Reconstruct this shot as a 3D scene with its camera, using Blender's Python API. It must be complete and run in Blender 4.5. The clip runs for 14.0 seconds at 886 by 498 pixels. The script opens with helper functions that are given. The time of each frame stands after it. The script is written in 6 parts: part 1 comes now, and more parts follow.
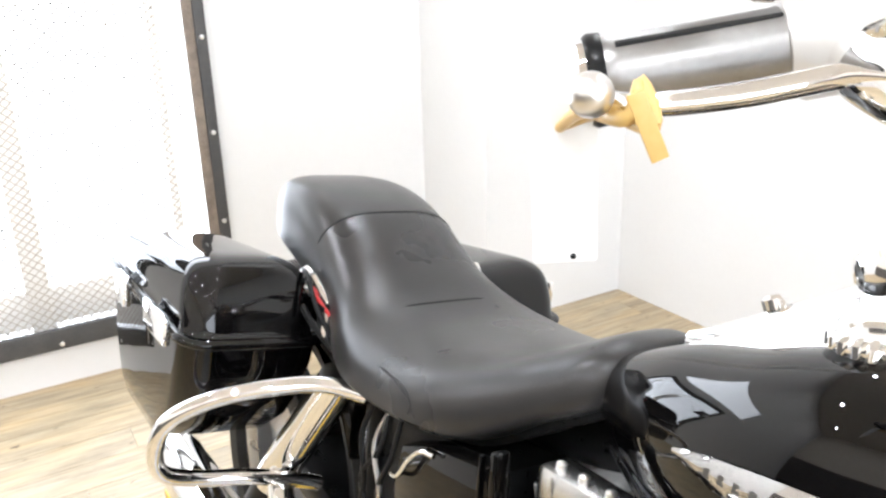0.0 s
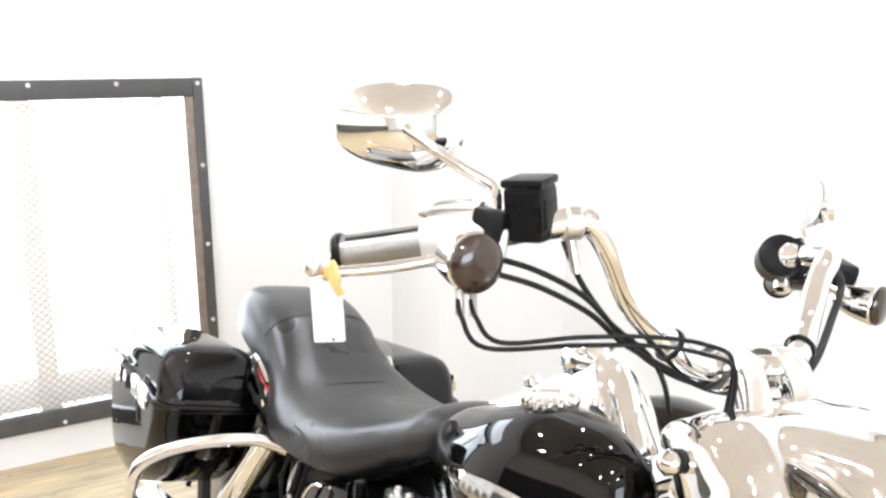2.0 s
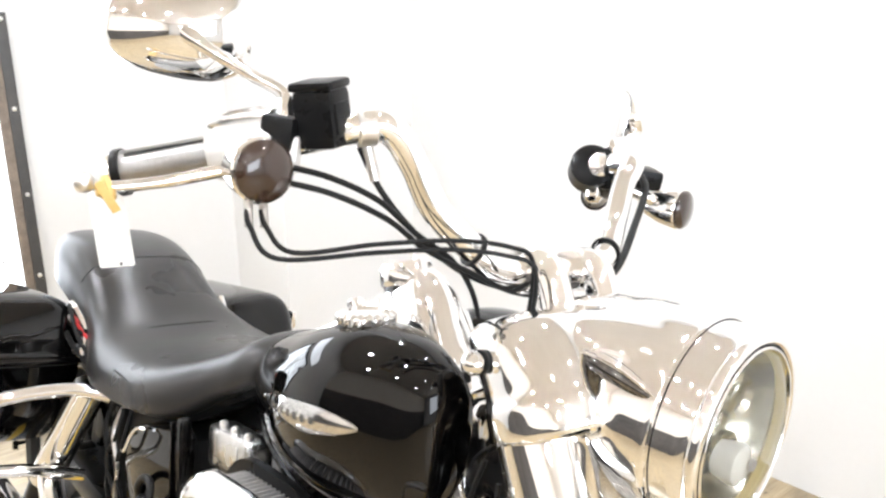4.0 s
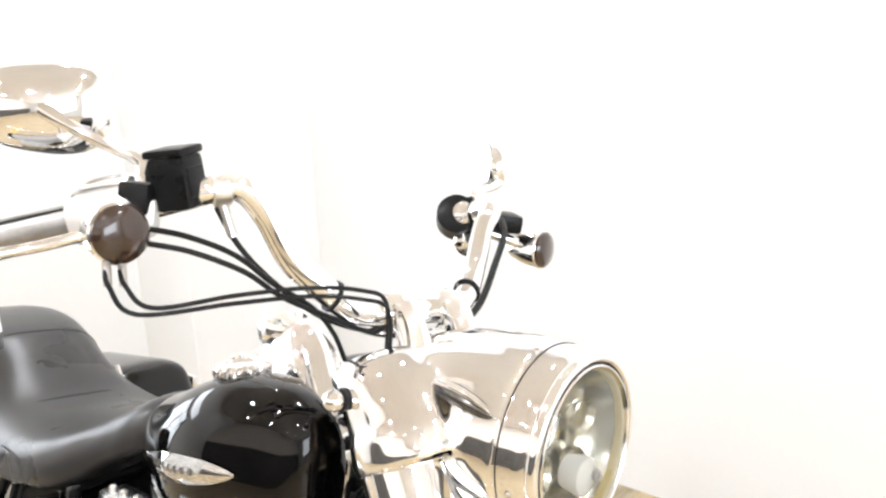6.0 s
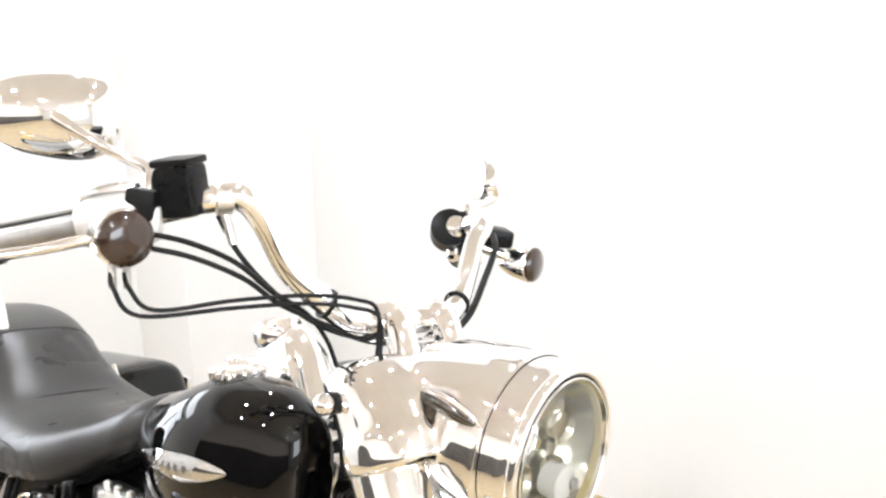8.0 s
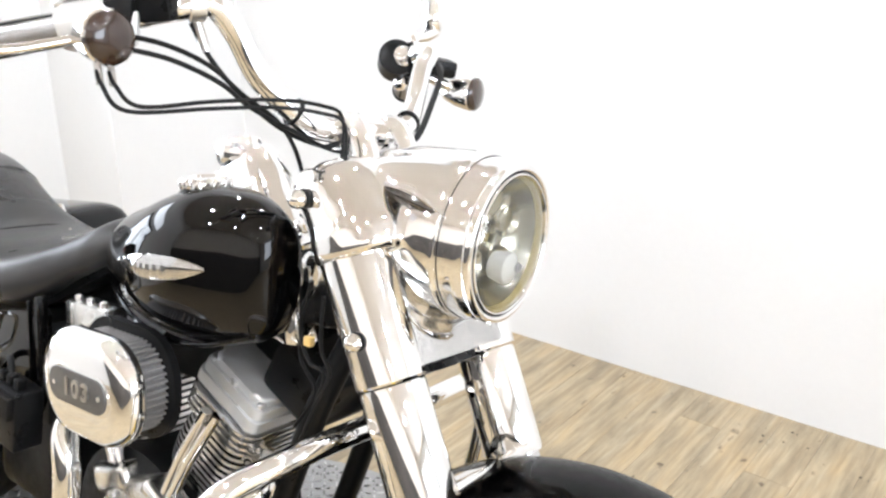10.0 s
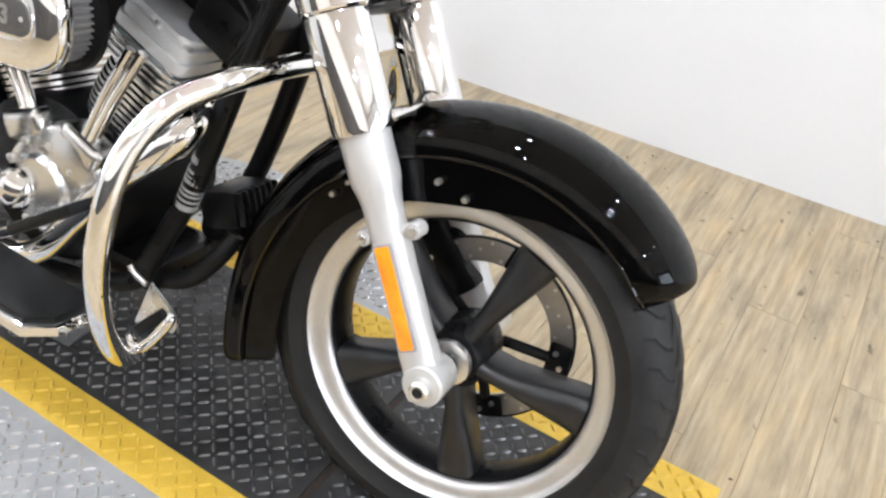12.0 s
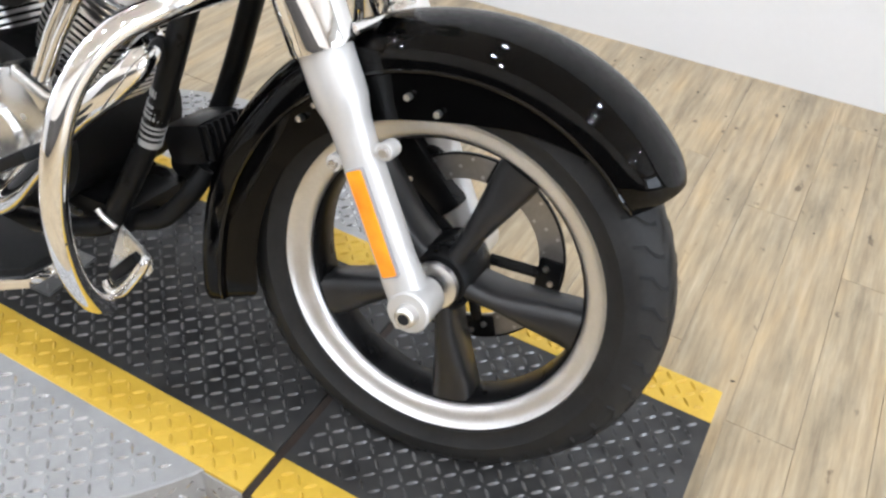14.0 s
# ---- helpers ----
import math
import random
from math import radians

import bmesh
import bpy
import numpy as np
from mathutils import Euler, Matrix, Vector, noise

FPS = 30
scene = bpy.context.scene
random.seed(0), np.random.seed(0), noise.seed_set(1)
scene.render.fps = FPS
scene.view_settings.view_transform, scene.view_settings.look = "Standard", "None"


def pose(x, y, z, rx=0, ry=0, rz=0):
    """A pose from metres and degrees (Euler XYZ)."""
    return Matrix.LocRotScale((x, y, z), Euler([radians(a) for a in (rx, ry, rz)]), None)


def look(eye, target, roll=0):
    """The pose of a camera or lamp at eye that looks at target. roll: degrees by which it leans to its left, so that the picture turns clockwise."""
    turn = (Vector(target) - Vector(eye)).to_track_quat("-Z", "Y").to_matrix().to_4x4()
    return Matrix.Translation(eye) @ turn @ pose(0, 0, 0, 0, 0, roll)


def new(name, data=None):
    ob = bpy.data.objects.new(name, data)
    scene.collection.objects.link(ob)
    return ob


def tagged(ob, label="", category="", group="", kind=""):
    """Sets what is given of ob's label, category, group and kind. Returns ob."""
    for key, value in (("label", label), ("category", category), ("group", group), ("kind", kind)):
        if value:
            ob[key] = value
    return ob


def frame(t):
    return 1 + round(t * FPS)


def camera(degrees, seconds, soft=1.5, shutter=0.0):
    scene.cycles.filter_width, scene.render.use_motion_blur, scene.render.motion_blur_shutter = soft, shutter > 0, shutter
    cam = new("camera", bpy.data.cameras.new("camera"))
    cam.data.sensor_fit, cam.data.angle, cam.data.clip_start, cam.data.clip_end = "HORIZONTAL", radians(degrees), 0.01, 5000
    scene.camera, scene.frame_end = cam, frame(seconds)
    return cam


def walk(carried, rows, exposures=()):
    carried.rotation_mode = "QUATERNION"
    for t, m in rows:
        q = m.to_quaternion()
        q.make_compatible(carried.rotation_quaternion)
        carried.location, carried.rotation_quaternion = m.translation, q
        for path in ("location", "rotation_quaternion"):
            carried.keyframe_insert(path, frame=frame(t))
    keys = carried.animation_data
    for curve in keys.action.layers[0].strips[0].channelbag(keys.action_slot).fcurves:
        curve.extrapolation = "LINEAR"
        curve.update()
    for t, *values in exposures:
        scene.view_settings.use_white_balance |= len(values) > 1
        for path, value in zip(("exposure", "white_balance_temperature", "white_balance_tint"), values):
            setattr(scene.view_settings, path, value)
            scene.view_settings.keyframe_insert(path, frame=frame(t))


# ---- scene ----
# The walk: seconds, place of the eye, yaw, pitch, roll.
cam = camera(56.0, 14.0, 2.5)
ROWS = [
    (0, -0.3017, -0.5592, 1.2206, 59.47, -20.35, -1.61),
    (0.5, -0.0731, -0.5734, 1.2612, 65.11, -20.54, -3.35),
    (0.7, 0.0402, -0.5403, 1.2683, 67.56, -20.48, -2.27),
    (1, 0.1480, -0.4908, 1.2804, 71.58, -19.22, -2.39),
    (1.5, 0.1827, -0.5267, 1.3077, 65.37, -15.84, -2.59),
    (2, 0.1580, -0.6110, 1.3539, 59.97, -13.09, -0.07),
    (2.5, 0.1581, -0.6077, 1.3511, 57.93, -13.29, 0.74),
    (3, 0.1628, -0.5808, 1.3467, 55.24, -13.08, 0.53),
    (3.5, 0.1699, -0.5667, 1.3325, 52.56, -14.40, -0.20),
    (4, 0.1818, -0.5510, 1.3110, 50.23, -16.76, -0.41),
    (4.2, 0.1920, -0.5469, 1.3075, 49.58, -17.14, -0.84),
    (6.3, 0.2961, -0.5441, 1.3160, 44.47, -12.05, -2.60),
    (6.5, 0.2989, -0.5460, 1.3204, 44.45, -11.50, -2.45),
    (7, 0.2971, -0.5538, 1.3292, 44.20, -11.18, -1.78),
    (9.5, 0.3655, -0.6298, 1.2881, 43.99, -17.00, -0.07),
    (10, 0.3671, -0.6913, 1.2657, 38.82, -20.42, 0.34),
    (10.5, 0.3544, -0.7978, 1.2446, 33.14, -23.59, 2.02),
    (11, 0.3610, -0.8467, 1.2109, 30.23, -27.23, 5.69),
    (11.5, 0.3582, -0.8548, 1.1855, 27.18, -32.18, 7.31),
    (12, 0.3669, -0.8583, 1.1364, 26.31, -35.17, 8.81),
    (12.5, 0.3713, -0.8633, 1.0900, 24.49, -39.05, 10.37),
    (13, 0.3842, -0.8527, 1.0646, 23.62, -41.69, 10.34),
    (13.5, 0.3856, -0.8376, 1.0582, 22.81, -42.56, 9.84),
    (14, 0.3734, -0.8107, 1.1077, 25.47, -40.51, 5.21),
]


def eye_pose(x, y, z, yaw, pitch, roll):
    return pose(x, y, z, 0, 0, yaw) @ pose(0, 0, 0, 90 + pitch) @ pose(0, 0, 0, 0, 0, roll)


walk(cam, [(r[0], eye_pose(*r[1:])) for r in ROWS],
     [(0.0, -0.05, 5950, 10), (4.0, -0.05, 6050, 10), (7.0, -0.06, 6150, 10), (9.5, -0.12, 5950, 10), (11.0, -0.20, 5800, 10), (12.5, -0.34, 5750, 10), (14.0, -0.36, 5700, 10)])

# ---- world and light ----
world = bpy.data.worlds.new("World")
scene.world = world
world.use_nodes = True
wn = world.node_tree
bg = wn.nodes["Background"]
sky = wn.nodes.new("ShaderNodeTexSky")
sky.sky_type, sky.sun_disc = "NISHITA", False
sky.sun_elevation, sky.sun_rotation = radians(35), radians(200)
wn.links.new(sky.outputs[0], bg.inputs[0])
bg.inputs[1].default_value = 0.12


def area(name, place, target, size_x, size_y, watts, colour=(1, 1, 1), shape="RECTANGLE"):
    d = bpy.data.lights.new(name, "AREA")
    d.shape, d.size, d.size_y, d.energy, d.color = shape, size_x, size_y, watts, colour
    o = new(name, d)
    o.matrix_world = look(place, target)
    return o


SPOT_WATTS = (27.0, 26.0, 17.0)          # row by row
# daylight that comes in through the mesh door
area("door_daylight", (-3.0, -0.55, 0.95), (0, -0.55, 0.6), 1.5, 1.6, 55, (0.96, 0.98, 1.0))


# ---- materials ----
def node_mat(name, base=(0.5, 0.5, 0.5), rough=0.5, metal=0.0, coat=0.0, coat_rough=0.03, spec=0.5):
    m = bpy.data.materials.new(name)
    m.use_nodes = True
    b = m.node_tree.nodes["Principled BSDF"]
    b.inputs["Base Color"].default_value = (*base, 1)
    b.inputs["Roughness"].default_value = rough
    b.inputs["Metallic"].default_value = metal
    b.inputs["Coat Weight"].default_value = coat
    b.inputs["Coat Roughness"].default_value = coat_rough
    b.inputs["Specular IOR Level"].default_value = spec
    return m, m.node_tree.nodes, m.node_tree.links, b


def coords(n, l, scale=(1, 1, 1), out="Object"):
    tc = n.new("ShaderNodeTexCoord")
    mp = n.new("ShaderNodeMapping")
    mp.inputs["Scale"].default_value = scale
    l.new(tc.outputs[out], mp.inputs[0])
    return mp.outputs[0]


def noise_tex(n, l, vec, scale, detail=4.0, rough=0.55):
    t = n.new("ShaderNodeTexNoise")
    t.inputs["Scale"].default_value = scale
    t.inputs["Detail"].default_value = detail
    t.inputs["Roughness"].default_value = rough
    l.new(vec, t.inputs["Vector"])
    return t.outputs["Fac"]


def ramp(n, l, fac, stops):
    r = n.new("ShaderNodeValToRGB")
    e = r.color_ramp.elements
    while len(e) < len(stops):
        e.new(0.5)
    for k, (p, c) in zip(e, stops):
        k.position = p
        k.color = (*c, 1) if len(c) == 3 else c
    l.new(fac, r.inputs[0])
    return r.outputs[0]


def bump(n, l, height, b, strength=0.2, distance=0.001, slot="Normal"):
    k = n.new("ShaderNodeBump")
    k.inputs["Strength"].default_value = strength
    k.inputs["Distance"].default_value = distance
    l.new(height, k.inputs["Height"])
    l.new(k.outputs[0], b.inputs[slot])
    return k


def mottled(name, dark, light, rough, metal=0.0, scale=30.0, rough2=None, bumpy=0.0, dist=0.0005, coat=0.0, fine=6.0, spec=0.5):
    """Two scales of noise in colour and gloss."""
    m, n, l, b = node_mat(name, dark, rough, metal, coat, 0.03, spec)
    v = coords(n, l)
    a, f = noise_tex(n, l, v, scale, 5), noise_tex(n, l, v, scale * fine, 4)
    mx = n.new("ShaderNodeMath")
    mx.operation = "MULTIPLY_ADD"
    mx.inputs[1].default_value = 0.4
    l.new(f, mx.inputs[0])
    sc = n.new("ShaderNodeMath")
    sc.operation = "MULTIPLY"
    sc.inputs[1].default_value = 0.6
    l.new(a, sc.inputs[0])
    l.new(sc.outputs[0], mx.inputs[2])
    l.new(ramp(n, l, mx.outputs[0], [(0.3, dark), (0.7, light)]), b.inputs["Base Color"])
    if rough2 is not None:
        l.new(ramp(n, l, a, [(0.35, (rough,) * 3), (0.65, (rough2,) * 3)]), b.inputs["Roughness"])
    if bumpy:
        bump(n, l, f, b, bumpy, dist)
    return m


def make_chrome():
    m, n, l, b = node_mat("chrome", (0.95, 0.945, 0.94), 0.05, 1.0)
    v = coords(n, l)
    l.new(ramp(n, l, noise_tex(n, l, v, 25, 5), [(0.35, (0.025,) * 3), (0.7, (0.07,) * 3)]), b.inputs["Roughness"])
    return m


def make_black_paint():
    m, n, l, b = node_mat("black_gloss_paint", (0.0018, 0.0017, 0.0017), 0.42, 0.0, 1.0, 0.02, 0.0)
    b.inputs["Coat IOR"].default_value = 1.45
    v = coords(n, l)
    l.new(ramp(n, l, noise_tex(n, l, v, 14, 6), [(0.4, (0.008,) * 3), (0.75, (0.03,) * 3)]), b.inputs["Coat Roughness"])
    wave = noise_tex(n, l, v, 9, 2)
    bump(n, l, wave, b, 0.25, 0.0006, "Coat Normal")
    return m


def make_vinyl():
    m, n, l, b = node_mat("seat_vinyl", (0.022, 0.021, 0.021), 0.36, spec=0.5)
    v = coords(n, l)
    l.new(ramp(n, l, noise_tex(n, l, v, 9, 4), [(0.3, (0.019, 0.0185, 0.0185)), (0.7, (0.032, 0.031, 0.030))]), b.inputs["Base Color"])
    l.new(ramp(n, l, noise_tex(n, l, v, 6, 3), [(0.3, (0.25,) * 3), (0.7, (0.36,) * 3)]), b.inputs["Roughness"])
    vo = n.new("ShaderNodeTexVoronoi")
    vo.inputs["Scale"].default_value = 420
    l.new(v, vo.inputs["Vector"])
    bump(n, l, vo.outputs["Distance"], b, 0.25, 0.0006)
    return m


CHROME = make_chrome()
PAINT = make_black_paint()
VINYL = make_vinyl()
RUBBER = mottled("tyre_rubber", (0.012, 0.012, 0.0125), (0.024, 0.024, 0.0235), 0.44, 0, 22, 0.60, 0.2, spec=0.24)
BLACK_RUBBER = mottled("hose_rubber", (0.006, 0.006, 0.006), (0.012, 0.012, 0.012), 0.4, 0, 40, 0.55, spec=0.2)
SATIN_BLACK = mottled("satin_black", (0.004, 0.004, 0.0045), (0.009, 0.009, 0.009), 0.26, 0, 25, 0.4, spec=0.16)
WRINKLE_BLACK = mottled("wrinkle_black", (0.004, 0.004, 0.004), (0.010, 0.010, 0.010), 0.36, 0, 60, 0.5, 0.5, spec=0.16)
ALLOY = mottled("machined_alloy", (0.80, 0.79, 0.78), (0.86, 0.85, 0.84), 0.26, 1.0, 14, 0.33)
RIM_ALLOY = mottled("brushed_rim_alloy", (0.70, 0.69, 0.68), (0.80, 0.79, 0.78), 0.40, 1.0, 30, 0.50, 0.06)
SPOKE_BLACK = mottled("satin_spoke_paint", (0.010, 0.010, 0.011), (0.018, 0.018, 0.018), 0.30, 0, 25, 0.40, spec=0.5)
CAST = mottled("polished_cast_alloy", (0.72, 0.72, 0.71), (0.79, 0.79, 0.78), 0.20, 1.0, 10, 0.28, 0.04)
SILVER = mottled("silver_slider_paint", (0.58, 0.57, 0.55), (0.64, 0.63, 0.61), 0.32, 0.35, 12, 0.42, coat=0.4)
STEEL = mottled("brushed_steel", (0.42, 0.40, 0.37), (0.55, 0.53, 0.50), 0.28, 1.0, 35, 0.42)
WALL = mottled("white_wall_paint", (0.76, 0.757, 0.75), (0.79, 0.788, 0.782), 0.6, 0, 1.2, 0.7, 0.06, 0.002, fine=40)
CEIL = mottled("ceiling_paint", (0.64, 0.59, 0.53), (0.70, 0.65, 0.59), 0.7, 0, 2, 0.8)
FAR_WALL = mottled("reflected_dark", (0.035, 0.032, 0.03), (0.10, 0.092, 0.085), 0.7, 0, 0.8, 0.8)
WHITE_TRIM = mottled("white_enamel", (0.72, 0.71, 0.69), (0.78, 0.77, 0.75), 0.5)
DOOR_BLACK = mottled("dark_steel_paint", (0.05, 0.05, 0.052), (0.085, 0.083, 0.08), 0.45, 0, 20, 0.6)
MESH_MAT = mottled("galvanised_mesh", (0.40, 0.36, 0.31), (0.52, 0.48, 0.43), 0.5, 0.2, 40, 0.6)


# ---- mesh helpers ----
def V(*a):
    return Vector(a)


def catmull(pts, per=8, closed=False):
    p = [Vector(q) for q in pts]
    n = len(p)
    out = []
    for i in range(n if closed else n - 1):
        a, b, c, d = (p[(i + k) % n] if closed else p[min(max(i + k, 0), n - 1)] for k in (-1, 0, 1, 2))
        for j in range(per):
            t = j / per
            out.append(0.5 * ((2 * b) + (c - a) * t + (2 * a - 5 * b + 4 * c - d) * t * t + (3 * b - a - 3 * c + d) * t ** 3))
    if not closed:
        out.append(p[-1].copy())
    return out


def cat_rows(rows, per=6):
    """Smooth interpolation of rows of numbers."""
    n = len(rows)
    out = []
    for i in range(n - 1):
        a, b, c, d = (np.array(rows[min(max(i + k, 0), n - 1)], float) for k in (-1, 0, 1, 2))
        for j in range(per):
            t = j / per
            out.append(0.5 * ((2 * b) + (c - a) * t + (2 * a - 5 * b + 4 * c - d) * t * t + (3 * b - a - 3 * c + d) * t ** 3))
    out.append(np.array(rows[-1], float))
    return out


def skin(bm, rings, cap=True, close=True):
    """Faces between rings of equal length."""
    vs = [[bm.verts.new(p) for p in r] for r in rings]
    n = len(vs[0])
    for a, b in zip(vs, vs[1:]):
        for i in range(n if close else n - 1):
            j = (i + 1) % n
            bm.faces.new((a[i], a[j], b[j], b[i]))
    if cap and close:
        bm.faces.new(list(reversed(vs[0])))
        bm.faces.new(vs[-1])
    return bm


def loft(rings, cap=True):
    return skin(bmesh.new(), rings, cap)


def ring_at(centre, ax_u, ax_v, ru, rv, seg):
    return [centre + ax_u * (ru * math.cos(2 * math.pi * i / seg)) + ax_v * (rv * math.sin(2 * math.pi * i / seg)) for i in range(seg)]


def tube_rings(path, radius, seg=14):
    pts = [Vector(p) for p in path]
    rad = radius if isinstance(radius, (list, tuple)) else [radius] * len(pts)
    rings = []
    u = None
    for i, p in enumerate(pts):
        d = (pts[min(i + 1, len(pts) - 1)] - pts[max(i - 1, 0)]).normalized()
        if u is None:
            u = d.orthogonal().normalized()
        else:
            u = (u - d * u.dot(d)).normalized()
        v = d.cross(u)
        rings.append(ring_at(p, u, v, rad[i], rad[i], seg))
    return rings


def tube(path, radius, seg=14, smooth=0, bm=None):
    if smooth:
        if isinstance(radius, (list, tuple)):
            rr = cat_rows([(*p, r) for p, r in zip(path, radius)], smooth)
            path, radius = [Vector(r[:3]) for r in rr], [max(float(r[3]), 1e-4) for r in rr]
        else:
            path = catmull(path, smooth)
    return skin(bm or bmesh.new(), tube_rings(path, radius, seg))


def frame_from(axis, up=(0, 0, 1)):
    a = Vector(axis).normalized()
    u = Vector(up)
    if abs(a.dot(u.normalized())) > 0.98:
        u = Vector((1, 0, 0))
    x = u.cross(a).normalized()
    y = a.cross(x)
    return x, y, a


def lathe(profile, origin, axis, seg=32, bm=None, cap=True, scale_u=1.0):
    """profile: (radius, distance along the axis)."""
    x, y, a = frame_from(axis)
    o = Vector(origin)
    return skin(bm or bmesh.new(), [ring_at(o + a * h, x, y, max(r, 1e-4) * scale_u, max(r, 1e-4), seg) for r, h in profile], cap)


def lathe_closed(profile, origin, axis, seg=48, bm=None, start=0.0, sweep=360.0):
    """A closed profile turned round the axis, such as a tyre."""
    x, y, a = frame_from(axis)
    o = Vector(origin)
    bm = bm or bmesh.new()
    full = sweep >= 360
    n = seg if full else seg + 1
    rows = []
    for k in range(n):
        t = radians(start + sweep * k / seg)
        d = x * math.cos(t) + y * math.sin(t)
        rows.append([bm.verts.new(o + d * r + a * h) for r, h in profile])
    m = len(profile)
    for k in range(seg):
        p, q = rows[k], rows[(k + 1) % n]
        for i in range(m):
            j = (i + 1) % m
            bm.faces.new((p[i], q[i], q[j], p[j]))
    if not full:
        bm.faces.new(rows[0])
        bm.faces.new(list(reversed(rows[-1])))
    return bm


def box(size, m=None, bevel=0.0, bm=None, seg=2):
    """A box of that size round the origin of the pose m, with rounded edges."""
    own = bmesh.new()
    bmesh.ops.create_cube(own, size=1.0)
    bmesh.ops.scale(own, vec=size, verts=own.verts)
    if bevel:
        bmesh.ops.bevel(own, geom=own.edges[:], offset=bevel, segments=seg, affect="EDGES", profile=0.6)
    if m is not None:
        own.transform(m)
    return join(bm, own)


def join(bm, own):
    if bm is None:
        return own
    me = bpy.data.meshes.new("tmp")
    own.to_mesh(me)
    own.free()
    bm.from_mesh(me)
    bpy.data.meshes.remove(me)
    return bm


def prism(outline, depth, m=None, bevel=0.0, bm=None, seg=2):
    """A flat outline (x, y) made depth thick along z, then moved by m."""
    own = bmesh.new()
    lo = [own.verts.new((x, y, 0)) for x, y in outline]
    hi = [own.verts.new((x, y, depth)) for x, y in outline]
    n = len(lo)
    own.faces.new(list(reversed(lo)))
    top = own.faces.new(hi)
    for i in range(n):
        j = (i + 1) % n
        own.faces.new((lo[i], lo[j], hi[j], hi[i]))
    if bevel:
        bmesh.ops.bevel(own, geom=list(top.edges), offset=bevel, segments=seg, affect="EDGES", profile=0.6)
    if m is not None:
        own.transform(m)
    return join(bm, own)


def rounded_rect(w, h, r, n=6):
    out = []
    for cx, cy, a0 in ((w / 2 - r, h / 2 - r, 0), (-w / 2 + r, h / 2 - r, 90), (-w / 2 + r, -h / 2 + r, 180), (w / 2 - r, -h / 2 + r, 270)):
        for k in range(n + 1):
            a = radians(a0 + 90 * k / n)
            out.append((cx + r * math.cos(a), cy + r * math.sin(a)))
    return out


def axes_pose(origin, x, y, z):
    m = Matrix((Vector(x).normalized(), Vector(y).normalized(), Vector(z).normalized())).transposed().to_4x4()
    m.translation = Vector(origin)
    return m


def finish(bm, name, material, sharp=38.0):
    bmesh.ops.recalc_face_normals(bm, faces=bm.faces)
    for f in bm.faces:
        f.smooth = True
    lim = radians(sharp)
    for e in bm.edges:
        if len(e.link_faces) == 2 and e.calc_face_angle(0.0) > lim:
            e.smooth = False
    me = bpy.data.meshes.new(name)
    bm.to_mesh(me)
    bm.free()
    me.materials.append(material)
    return me


def thing(name, bm, material, label, category, group="", kind="", m=None):
    o = new(name, finish(bm, name, material))
    if m is not None:
        o.matrix_world = m
    return tagged(o, label, category, group, kind)


def part(name, bm, material, parent, label="", m=None):
    o = new(name, finish(bm, name, material))
    o.parent = parent
    if m is not None:
        o.matrix_local = m
    return tagged(o, label)


def shared(name, mesh, parent, m=None, label=""):
    o = new(name, mesh)
    o.parent = parent
    if m is not None:
        o.matrix_local = m
    return tagged(o, label)


def blended(bms, voxel, rounds):
    """Several overlapping closed shapes fused into one skin with soft fillets."""
    whole = bmesh.new()
    for b in bms:
        bmesh.ops.recalc_face_normals(b, faces=b.faces)
        join(whole, b)
    me = bpy.data.meshes.new("blend")
    whole.to_mesh(me)
    whole.free()
    o = new("blend", me)
    r = o.modifiers.new("remesh", "REMESH")
    r.mode, r.voxel_size, r.use_smooth_shade = "VOXEL", voxel, True
    k = o.modifiers.new("smooth", "SMOOTH")
    k.factor, k.iterations = 0.5, rounds
    out = bmesh.new()
    out.from_mesh(o.evaluated_get(bpy.context.evaluated_depsgraph_get()).to_mesh())
    bpy.data.objects.remove(o)
    bpy.data.meshes.remove(me)
    return out


# ---- the room ----
FLOOR = -0.072          # the plate that carries the bike lies at z = 0
BACK, JUT = -2.95, -2.53
CORNER_Y = 1.540


